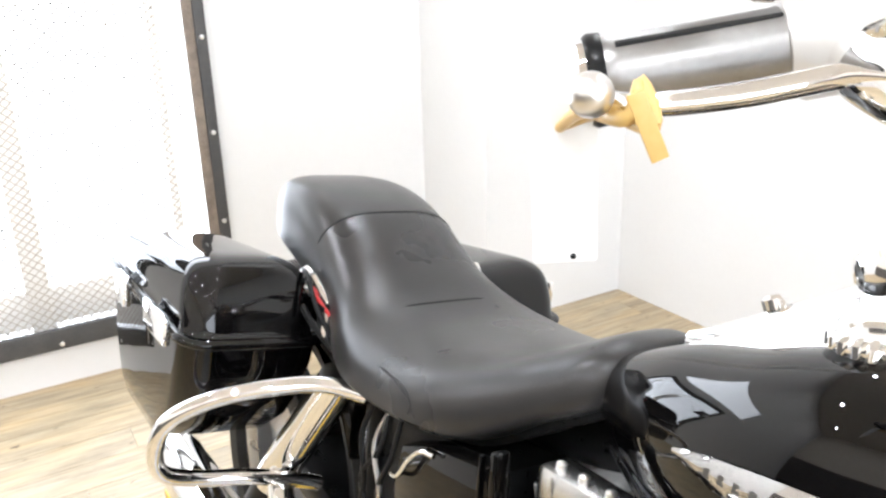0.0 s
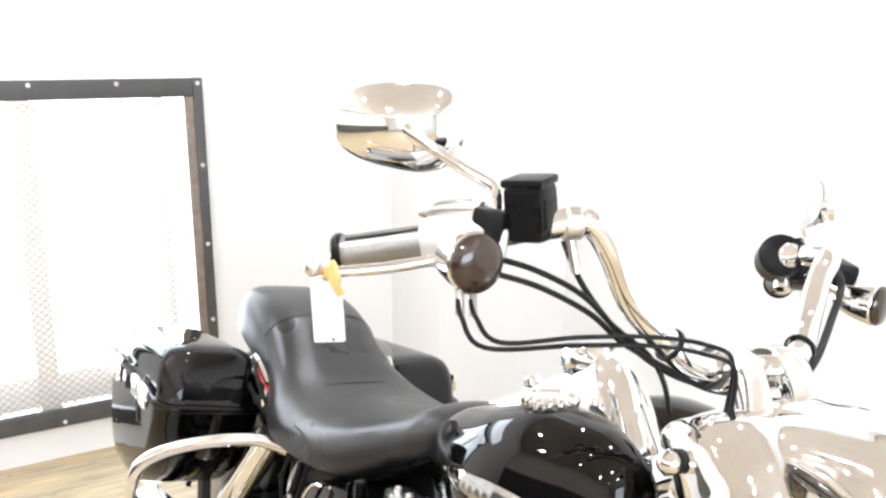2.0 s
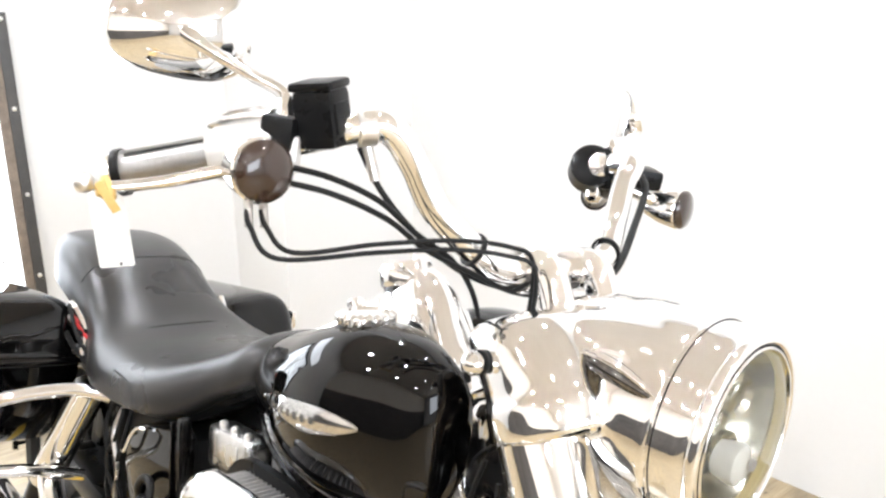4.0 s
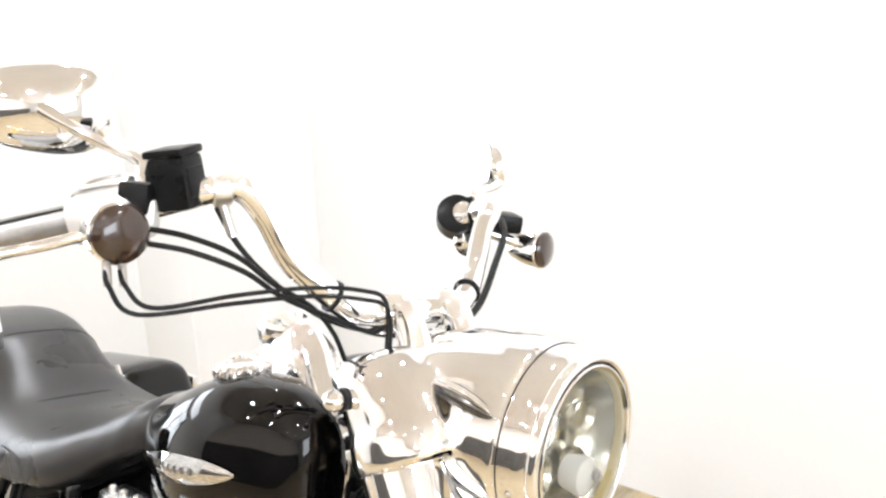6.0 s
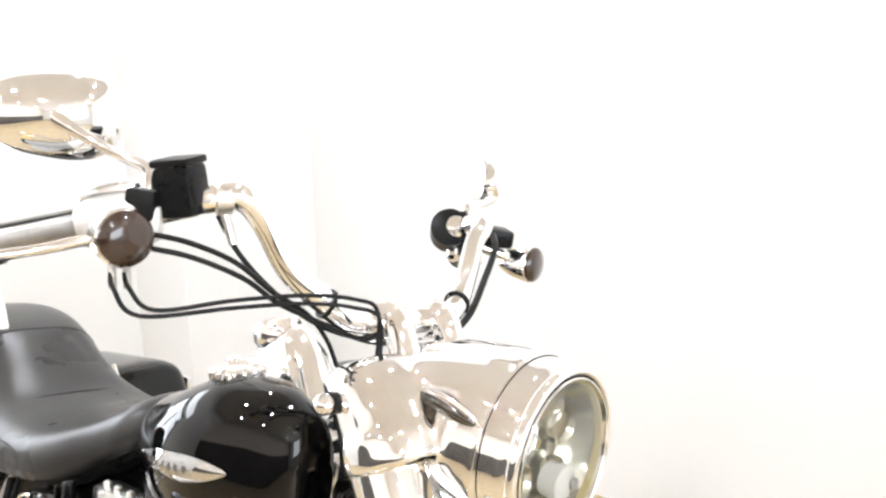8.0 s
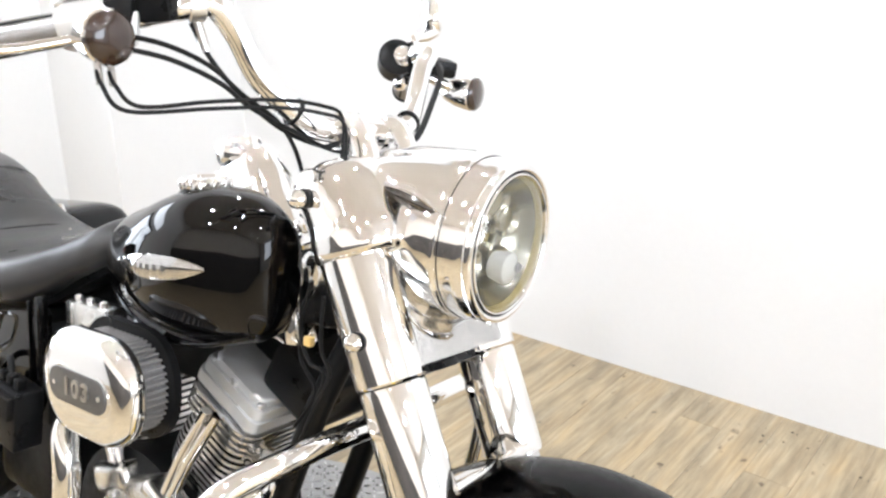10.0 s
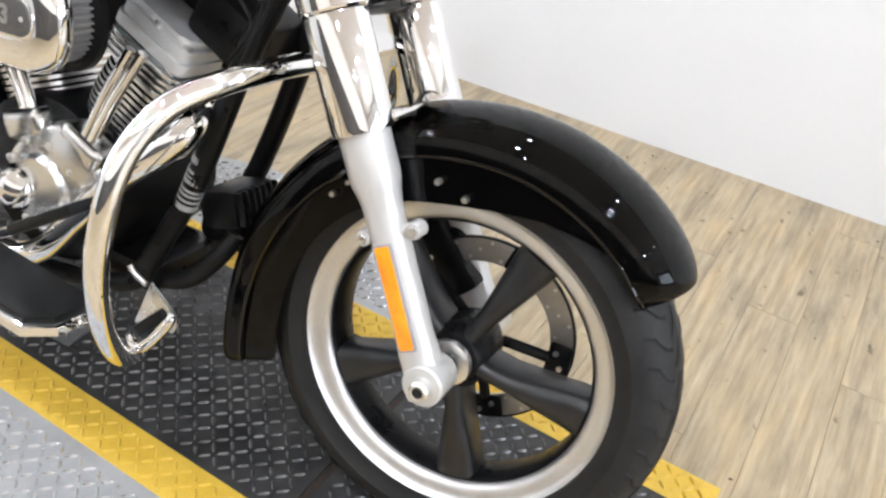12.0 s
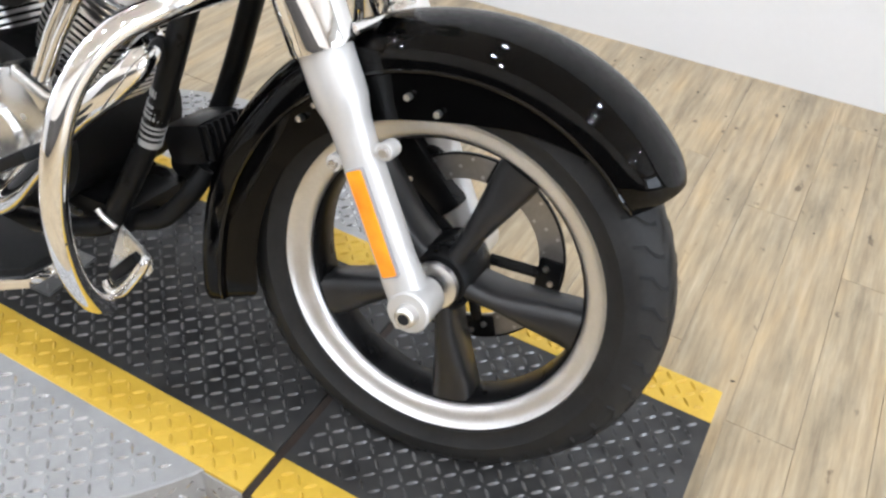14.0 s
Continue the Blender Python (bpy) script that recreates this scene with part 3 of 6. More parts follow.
for k in range(n_prof):                     # cross-section of the tyre
    a = math.pi * (-0.04 + 1.08 * k / (n_prof - 1))
    tp.append((0.247 + 0.0715 * max(math.sin(a), -0.05) ** 0.9 if math.sin(a) > 0 else 0.240, -0.066 * math.cos(a) * (1.0 if math.sin(a) > 0.15 else 0.86)))
fpart("tyre", lathe_closed(tp + [(0.236, 0.046), (0.236, -0.046)], (0, 0, 0), Y, 120), RUBBER, "black road tyre with angled grooves", rim)

# grooves are flat strips on the shoulder, their shade put into the dark colour
RECESS_SHADE = mottled("recess_shade", (0.006, 0.006, 0.006), (0.01, 0.01, 0.01), 0.9)
bm = bmesh.new()


def tyre_at(ang, lat):
    """A point on the tread; lat from -1 (right shoulder) to 1."""
    a = math.pi * 0.5 * (1 + lat * 0.86)
    r = 0.247 + 0.0715 * math.sin(a) ** 0.9 + 0.0008
    return Vector((r * math.sin(ang), -0.066 * math.cos(a), r * math.cos(ang)))


def groove(bm, pts, width):
    rows = []
    for k, (ang, lat) in enumerate(pts):
        p = tyre_at(ang, lat)
        q = tyre_at(*pts[min(k + 1, len(pts) - 1)]) - tyre_at(*pts[max(k - 1, 0)])
        nrm = Vector((p.x, 0.35 * p.y, p.z)).normalized()
        s = q.cross(nrm).normalized() * width / 2
        rows.append((bm.verts.new(p - s), bm.verts.new(p + s)))
    for a, b in zip(rows, rows[1:]):
        bm.faces.new((a[0], a[1], b[1], b[0]))


for k in range(44):
    a0 = 2 * math.pi * k / 44
    for sgn in (-1, 1):
        o = 0.5 * (sgn > 0) * 2 * math.pi / 44
        groove(bm, [(a0 + o, sgn * 0.80), (a0 + o + 0.02, sgn * 0.62), (a0 + o + 0.075, sgn * 0.50), (a0 + o + 0.10, sgn * 0.34)], 0.0070)
        groove(bm, [(a0 + o + 0.07, sgn * 0.12), (a0 + o + 0.15, sgn * 0.2), (a0 + o + 0.19, sgn * 0.3)], 0.0055)
fpart("tread_pattern", bm, RECESS_SHADE, "angled tread grooves", rim)["kind"] = "stuff"

fpart("hub", lathe([(0.030, -0.062), (0.034, -0.060), (0.0345, -0.050), (0.030, -0.046), (0.030, 0.055), (0.001, 0.055)], (0, 0, 0), Y, 40), ALLOY, "machined hub cap", rim)
fpart("hub_core", lathe([(0.001, -0.045), (0.040, -0.044), (0.050, -0.032), (0.052, 0.03), (0.045, 0.05), (0.001, 0.05)], (0, 0, 0), Y, 40), SATIN_BLACK, "", rim)


def spoke_mesh():
    """One tapered spoke: narrow at the hub, wide and hollow-faced towards the rim."""
    rows = []
    for r, w, y0, y1, dish in ((0.030, 0.019, -0.040, 0.03, 0), (0.055, 0.0145, -0.042, 0.028, -0.002), (0.085, 0.0155, -0.041, 0.026, -0.003), (0.12, 0.021, -0.038, 0.026, -0.003), (0.155, 0.0265, -0.035, 0.026, -0.001),
                               (0.18, 0.0305, -0.033, 0.027, 0.003), (0.203, 0.033, -0.034, 0.029, 0.002)):
        rows.append([Vector((x, y, r)) for x, y in ((-w, y0 + 0.016), (-w * 0.80, y0 + 0.005), (-w * 0.3, y0 + dish), (w * 0.3, y0 + dish), (w * 0.80, y0 + 0.005), (w, y0 + 0.016), (w, y1 - 0.008), (w * 0.7, y1), (-w * 0.7, y1), (-w, y1 - 0.008))])
    return loft(rows)


spoke_data = finish(spoke_mesh(), "spoke", SPOKE_BLACK, 60)
for k in range(5):
    shared("spoke", spoke_data, rim, Matrix.Rotation(radians(90 - 68.0 + 72 * k), 4, "Y"))

disc = fpart("brake_disc", lathe_closed([(0.150, 0.074), (0.150, 0.079), (0.112, 0.079), (0.112, 0.074)], (0, 0, 0), Y, 96), STEEL, "drilled steel brake disc", rim)
fpart("disc_edge", lathe_closed([(0.1515, 0.0735), (0.1515, 0.0795), (0.1485, 0.0797), (0.1485, 0.0733)], (0, 0, 0), Y, 96), SATIN_BLACK, "", disc)
hole_mesh = finish(lathe([(0.0030, -0.0004), (0.001, -0.0006)], (0, 0, 0), Y, 8), "disc_hole", ALLOY)
for k in range(45):
    a = 2 * math.pi * k / 45
    r = (0.119, 0.131, 0.143)[k % 3]
    shared("disc_hole", hole_mesh, disc, Matrix.Translation((r * math.sin(a), 0.0738, r * math.cos(a))))
button_mesh = finish(lathe([(0.004, -0.0095), (0.0045, -0.0085), (0.0045, 0.003)], (0, 0, 0), Y, 10), "carrier_bolt", ALLOY)
for k in range(5):                           # black carrier pads
    a = radians(90 - 68 + 72 * k + 66)
    m = Matrix.Rotation(a, 4, "Y") @ pose(0, 0.071, 0.130)
    fpart("disc_carrier", box((0.052, 0.006, 0.036), m, 0.004), SATIN_BLACK, "", disc)
    for dx in (-0.011, 0.011):
        shared("carrier_bolt", button_mesh, disc, Matrix.Rotation(a, 4, "Y") @ Matrix.Translation((dx, 0.073, 0.130 + dx * 0.5)))
    fpart("carrier_arm", tube([Matrix.Rotation(a, 4, "Y") @ Vector((0, 0.066, 0.04)), Matrix.Rotation(a, 4, "Y") @ Vector((0, 0.070, 0.115))], 0.009, 8), SATIN_BLACK, "", disc)
caliper = fpart("brake_caliper", box((0.075, 0.062, 0.135), Matrix.Rotation(radians(-48), 4, "Y") @ pose(0, 0.095, 0.128), 0.012), SATIN_BLACK, "black brake caliper")
fpart("piston_cover", lathe([(0.001, 0.045), (0.022, 0.046), (0.024, 0.052), (0.024, 0.064)], (-0.085, 0.03, 0.115), Y, 24), SATIN_BLACK, "", caliper)

# fork legs
for sgn in (-1, 1):
    y = 0.112 * sgn
    prof = [(0.020, -0.030), (0.026, -0.024), (0.028, -0.008), (0.0285, 0.04), (0.0265, 0.062), (0.0265, 0.20), (0.0275, 0.245), (0.0300, 0.262), (0.0335, 0.275), (0.0345, 0.29), (0.0345, 0.348)]
    leg = fpart("fork_leg", lathe(prof, (-0.010, y, 0), UP, 40), SILVER, "silver painted fork slider")
    # axle boss and pinch clamp
    clamp = lathe([(0.0275, -0.030), (0.030, -0.027), (0.030, 0.026), (0.0275, 0.030)], (-0.002, y, 0), Y, 32)
    box((0.05, 0.05, 0.034), pose(-0.004, y, -0.012, 0, RAKE * -1, 0), 0.010, clamp)
    fpart("axle_clamp", clamp, SILVER, "", leg)
    nut = lathe([(0.011, -0.046 * 1), (0.014, -0.043), (0.0155, -0.030), (0.0155, -0.022)], (0.0, y if sgn < 0 else -y - 2 * 0, 0), Y, 24) if sgn < 0 else lathe([(0.0155, 0.02), (0.014, 0.04), (0.01, 0.045)], (0, y, 0), Y, 24)
    fpart("axle_nut", nut, ALLOY, "bright axle nut", leg)
    if sgn < 0:
        # Flat dark disc on the nut, painted as the socket's shade.
        fpart("axle_socket", lathe([(0.008, -0.0465), (0.008, -0.0462), (0.001, -0.0462)], (0, y, 0), Y, 20), RECESS_SHADE, "", leg)
    # fender lugs
    for f in (0.040, -0.036):
        lp = fork_at(0.205, y, f)
        lugm = lathe([(0.0105, -0.012), (0.012, -0.010), (0.012, 0.012), (0.010, 0.014)], lp, Y, 20)
        tube([fork_at(0.205, y, 0), lp], 0.011, 10, 0, lugm)
        fpart("fender_lug", lugm, SILVER, "", leg)
        fpart("lug_bolt", lathe([(0.0055, -0.0165), (0.0065, -0.0145), (0.0065, -0.011)], lp, Y, 12), ALLOY, "", leg)
    # side reflector
    side_m = axes_pose(fork_at(0.125, y + sgn * 0.0265, 0.002), FWD, UP, (0, sgn, 0)) if sgn > 0 else axes_pose(fork_at(0.122, y + sgn * 0.0255, 0.0), -FWD, UP, (0, -1, 0))
    fpart("reflector_bezel", prism(rounded_rect(0.027, 0.150, 0.003, 3), 0.004, side_m, 0.001), GREY_PLASTIC, "", leg)
    fpart("reflector", prism(rounded_rect(0.0215, 0.145, 0.0025, 3), 0.0062, side_m, 0.0012), AMBER, "orange side reflector", leg)
    # chrome covers
    low = [(0.0355, 0.340), (0.0415, 0.342), (0.0425, 0.348), (0.0425, 0.485), (0.0415, 0.492)]
    fpart("lower_fork_cover", lathe(low, (-0.010, y, 0), UP, 40), CHROME, "chrome fork cover", leg)
fpart("axle", lathe([(0.0115, -0.10), (0.0115, 0.10)], (0, 0, 0), Y, 20), STEEL)
fpart("wheel_spacer", lathe([(0.018, -0.085), (0.018, -0.058)], (0, 0, 0), Y, 24), SATIN_BLACK)

# front fender: a deep arch with long skirts
def fender_ring(ang, skirt_r, skirt_l=None, radius=0.362, half=0.083, crown=0.061):
    """Cross-section of the fender at an angle from the top, + to the rear; outside from the right skirt edge over to the left one."""
    pts = []
    skirt_l = skirt_r if skirt_l is None else skirt_l
    c, s = math.cos(ang), math.sin(ang)

    def at(r, y):
        return Vector((-r * s, y, r * c))
    flat = 7
    for k in range(flat):
        pts.append(at(skirt_r + (radius - crown - skirt_r) * min(k / (flat - 1.6), 0.985), -half + (0.006 if k < flat - 1 else -0.001)))
    for k in range(21):
        a = math.pi * (k / 20)
        pts.append(at(radius - crown + crown * math.sin(a) ** 0.62, -half * math.cos(a)))
    for k in range(flat):
        pts.append(at(radius - crown - (radius - crown - skirt_l) * max(((k - 0.6) / (flat - 1.6)), 0.015), half - (0.006 if k > 0 else -0.001)))
    return pts


frows = []
for ang, skirt, half, rad in cat_rows([(-50, 0.338, 0.055, 0.357), (-48, 0.325, 0.070, 0.361), (-44, 0.322, 0.082, 0.364), (-34, 0.300, 0.085, 0.366), (-18, 0.272, 0.085, 0.366), (-4, 0.250, 0.085, 0.365), (12, 0.240, 0.085, 0.364),
                                   (30, 0.244, 0.085, 0.365), (50, 0.254, 0.085, 0.366), (70, 0.260, 0.086, 0.372), (90, 0.266, 0.087, 0.384), (102, 0.273, 0.087, 0.395), (111, 0.281, 0.085, 0.408), (114, 0.300, 0.078, 0.412)], 5):
    frows.append(fender_ring(radians(ang), skirt, None, rad, half))
fb = bmesh.new()
skin(fb, frows, cap=False, close=False)
bmesh.ops.solidify(fb, geom=fb.faces[:], thickness=0.0035)
fender = fpart("front_fender", fb, PAINT, "gloss black front fender with deep skirts")
for q in (7, -8):
    fpart("fender_bead", tube([r[q] for r in frows[2:-2]], 0.0030, 8), PAINT, "", fender)
for x, z in ((-0.070, 0.262), (-0.028, 0.252), (-0.195, 0.215), (-0.215, 0.190)):
    fpart("fender_bolt", lathe([(0.004, -0.0095), (0.0048, -0.0075), (0.0048, 0.0)], (x, -0.082, z), Y, 10), ALLOY, "", fender)


# nacelle and headlamp
for sgn in (-1, 1):
    y = 0.112 * sgn
    cover = fpart("fork_cover", lathe([(0.0425, 0.494), (0.0450, 0.497), (0.0455, 0.60), (0.0460, 0.655), (0.046, 0.70)], (-0.010, y, 0), UP, 40), CHROME, "tall chrome fork shroud")
    for s, f, r, o in ((0.553, 0.004, 0.0115, 0.055), (0.737, -0.018, 0.0125, 0.057)):
        bolt = lathe([(r * 0.6, -0.010), (r * 0.9, -0.005), (r, 0.0), (r * 0.9, 0.005), (r * 0.6, 0.009), (r * 0.3, 0.0108), (0.001, 0.0112)], fork_at(s, y + sgn * o, f), (0, sgn, 0), 20)
        fpart("shroud_bolt", bolt, CHROME, "domed chrome bolt", cover)
        fpart("bolt_grommet", lathe([(r * 0.95, -0.020), (r * 1.0, -0.009)], fork_at(s, y + sgn * o, f), (0, sgn, 0), 20), BLACK_RUBBER, "", cover)

HL = Vector((-0.187, 0.0, 0.613))
bucket = fpart("headlamp_nacelle", lathe([(0.0890, -0.012), (0.0895, 0.004), (0.094, 0.005), (0.103, -0.004), (0.1045, -0.014), (0.1038, -0.029), (0.1055, -0.033), (0.100, -0.036)], HL, (1, 0, 0), 72, cap=False), CHROME, "large chrome headlamp nacelle")
fpart("seam_ring", lathe_closed([(0.1050, -0.0302), (0.1050, -0.0318), (0.1020, -0.0318), (0.1020, -0.0302)], HL, (1, 0, 0), 64), SATIN_BLACK, "", bucket)
fpart("trim_ring", lathe_closed([(0.0965 + 0.0062 * math.cos(a), 0.006 + 0.0075 * math.sin(a)) for a in np.linspace(0, 2 * math.pi, 14, endpoint=False)], HL, (1, 0, 0), 72), CHROME, "chrome trim ring", bucket)
fpart("gasket_ring", lathe_closed([(0.0925, 0.0085), (0.0915, 0.0125), (0.0905, 0.0085)], HL, (1, 0, 0), 72), BLACK_RUBBER, "", bucket)
fpart("inner_ring", lathe_closed([(0.0885 + 0.0022 * math.cos(a), 0.0105 + 0.003 * math.sin(a)) for a in np.linspace(0, 2 * math.pi, 10, endpoint=False)], HL, (1, 0, 0), 72), CHROME, "", bucket)
fpart("lamp_bowl", lathe([(0.0885, 0.006), (0.080, -0.010), (0.062, -0.030), (0.035, -0.046), (0.012, -0.050), (0.001, -0.050)], HL, (1, 0, 0), 48, cap=False), REFLECTOR, "faceted silver reflector", bucket)
lens = fpart("lens", lathe([(0.0875, 0.008), (0.083, 0.0135), (0.06, 0.021), (0.03, 0.0245), (0.001, 0.0255)], HL, (1, 0, 0), 48, cap=False), GLASS, "clear domed glass", bucket)
lens.visible_shadow = False
bulb = HL + V(0.012, 0.016, -0.034)
fpart("bulb_cap", lathe([(0.001, 0.0012), (0.006, 0.001), (0.007, -0.002)], bulb + V(0.002, 0.009, 0.002), (1, 0, 0), 24), GREY_PLASTIC, "", bucket)
fpart("bulb_shield", lathe([(0.001, -0.002), (0.014, -0.0025), (0.0205, -0.006), (0.0220, -0.012), (0.018, -0.030)], bulb, (1, 0, 0), 28), WHITE_TRIM, "round bulb shield", bucket)
LAMP_EDGE = mottled("amber_lens_edge", (0.50, 0.40, 0.16), (0.60, 0.50, 0.24), 0.25)
fpart("lens_rim", lathe_closed([(0.0880, 0.0075), (0.0870, 0.0095), (0.0835, 0.0080), (0.0815, 0.001), (0.0840, 0.002)], HL, (1, 0, 0), 72), LAMP_EDGE, "yellowed edge of the lens", bucket)
for a_ in (0.5, 1.35, 2.35, 3.9, 5.5):
    c_ = HL + V(-0.020, 0.046 * math.cos(a_), 0.046 * math.sin(a_))
    fpart("reflector_cup", lathe([(0.0225, -0.004), (0.022, 0.002), (0.019, 0.0), (0.012, -0.009), (0.001, -0.012)], c_, (1, -0.12 * math.cos(a_), -0.12 * math.sin(a_)), 24), REFLECTOR, "", bucket)
# brow over the lamp that runs back to the bars, and the wings to the shrouds
shell = [lathe([(0.001, -0.0330), (0.104, -0.0332), (0.1072, -0.036), (0.1070, -0.065), (0.104, -0.115), (0.096, -0.165), (0.080, -0.210), (0.058, -0.235), (0.001, -0.245)], HL, (1, 0, 0), 64)]
top = []
for x, z, w, h in cat_rows([(-0.226, 0.660, 0.086, 0.054), (-0.30, 0.664, 0.100, 0.046), (-0.36, 0.656, 0.112, 0.042), (-0.42, 0.640, 0.112, 0.036), (-0.452, 0.628, 0.100, 0.024)], 5):
    top.append([Vector((x, w * math.cos(a), z + h * (abs(math.sin(a)) ** 0.8) * (1 if math.sin(a) > 0 else -1))) for a in np.linspace(0, 2 * math.pi, 36, endpoint=False)])
shell.append(loft(top))
for sgn in (-1, 1):
    case = []
    for s_, grow, cf in ((0.650, 0.90, 0.020), (0.654, 1.0, 0.020), (0.658, 1.035, 0.020), (0.688, 1.035, 0.021), (0.693, 0.985, 0.021), (0.72, 0.965, 0.018), (0.75, 0.93, 0.010), (0.768, 0.86, 0.002), (0.778, 0.62, -0.004), (0.780, 0.10, -0.004)):
        ring = []
        for a in np.linspace(0, 2 * math.pi, 48, endpoint=False):
            c, q = math.cos(a), math.sin(a)
            e = (abs(c) ** 2.15 + abs(q) ** 2.15) ** (-1 / 2.15)
            ring.append(fork_at(s_, sgn * (0.088 + 0.073 * grow * e * q), cf - 0.012 + 0.066 * grow * e * c))
        case.append(ring)
    shell.append(loft(case))
nacelle = fpart("nacelle_shell", blended(shell, 0.0036, 14), CHROME, "smooth chrome shell with wings over the fork", bucket)
# raised almond on each flank, coloured dark for a hollow's reflection, with bright lid
DARK_CHROME = mottled("hollow_reflection", (0.05, 0.048, 0.05), (0.30, 0.29, 0.28), 0.08, 1.0, 30, 0.14)
for sgn in (-1, 1):
    eye_axis = Vector((0.080, 0.0, -0.016)).normalized()
    rows = []
    for u in np.linspace(-1, 1, 15):
        r = max(1 - u * u, 0.0) ** 0.75
        c_ = Vector((-0.270, sgn * (0.0995 - 0.003 * u), 0.653)) + eye_axis * (0.050 * u) + V(0, 0, 0.004 * r)
        rows.append([c_ + V(0, sgn * 0.011 * r * math.cos(t) + 0.0001, (0.0105 * r + 0.0002) * math.sin(t)) for t in np.linspace(0, 2 * math.pi, 18, endpoint=False)])
    eye = fpart("flank_reflection", loft(rows), DARK_CHROME, "raised almond, coloured dark for a hollow's reflection", nacelle)
    fpart("hollow_lid", tube([Vector((-0.270 + 0.051 * u, sgn * (0.1075 - 0.008 * u * u - 0.003 * u), 0.6535 - 0.010 * u + 0.0135 * (1 - u * u))) for u in np.linspace(-1, 1, 13)], [0.0012 + 0.0030 * (1 - u * u) for u in np.linspace(-1, 1, 13)], 10), CHROME, "", eye)
# lower panel between the fork legs
pan = bmesh.new()
rows = []
for v in np.linspace(0, 1, 13):
    row = []
    for y in np.linspace(-0.125, 0.125, 25):
        u = abs(y) / 0.125
        s_ = 0.505 + v * (0.100 + 0.062 * u ** 1.3)
        bow = 0.036 * (1 - u ** 2) ** 0.5 * (1 - 0.35 * v) + 0.020 * v ** 2 * u * (1 - u)
        row.append(fork_at(s_, y, bow + 0.020 + 0.012 * v * u))
    rows.append(row)
skin(pan, rows, cap=False, close=False)
bmesh.ops.solidify(pan, geom=pan.faces[:], thickness=0.004)
fpart("lower_panel", pan, CHROME, "chrome panel between the fork legs", bucket)
fpart("lower_yoke", box((0.045, 0.20, 0.05), axes_pose(fork_at(0.515, 0, -0.01), FWD, (0, 1, 0), UP), 0.008), SATIN_BLACK)
fpart("panel_stop", box((0.022, 0.035, 0.010), axes_pose(fork_at(0.498, -0.060, 0.045), FWD, (0, 1, 0), UP), 0.002), SATIN_BLACK)
fpart("steering_stem", tube([fork_at(0.50, 0, -0.05), fork_at(0.78, 0, -0.05)], 0.03, 20), SATIN_BLACK)
# fork cover inner cap on the fender
cap = bmesh.new()
box((0.05, 0.20, 0.012), axes_pose(fork_at(0.352, 0, 0.02), FWD, (0, 1, 0), UP), 0.004, cap)
fpart("fork_brace", cap, CHROME)

# handlebar, risers
GRIP_GREY = mottled("grip_metal", (0.26, 0.255, 0.25), (0.34, 0.335, 0.33), 0.30, 1.0, 30, 0.42)
bar_half = [(-0.428, 0, 0.715), (-0.430, -0.06, 0.715), (-0.438, -0.100, 0.720), (-0.448, -0.132, 0.722 + 0.018), (-0.468, -0.168, 0.772), (-0.483, -0.196, 0.818), (-0.494, -0.226, 0.845), (-0.512, -0.262, 0.836), (-0.556, -0.310, 0.812), (-0.656, -0.418, 0.760)]
left_half = [(x, -y, z) for x, y, z in bar_half[:7]] + [(-0.530, 0.240, 0.842), (-0.572, 0.283, 0.826), (-0.665, 0.405, 0.776)]
path = list(reversed(left_half[1:])) + bar_half
handlebar = fpart("handlebar", tube(path, 0.0155, 20, 8), CHROME, "tall chrome handlebar")
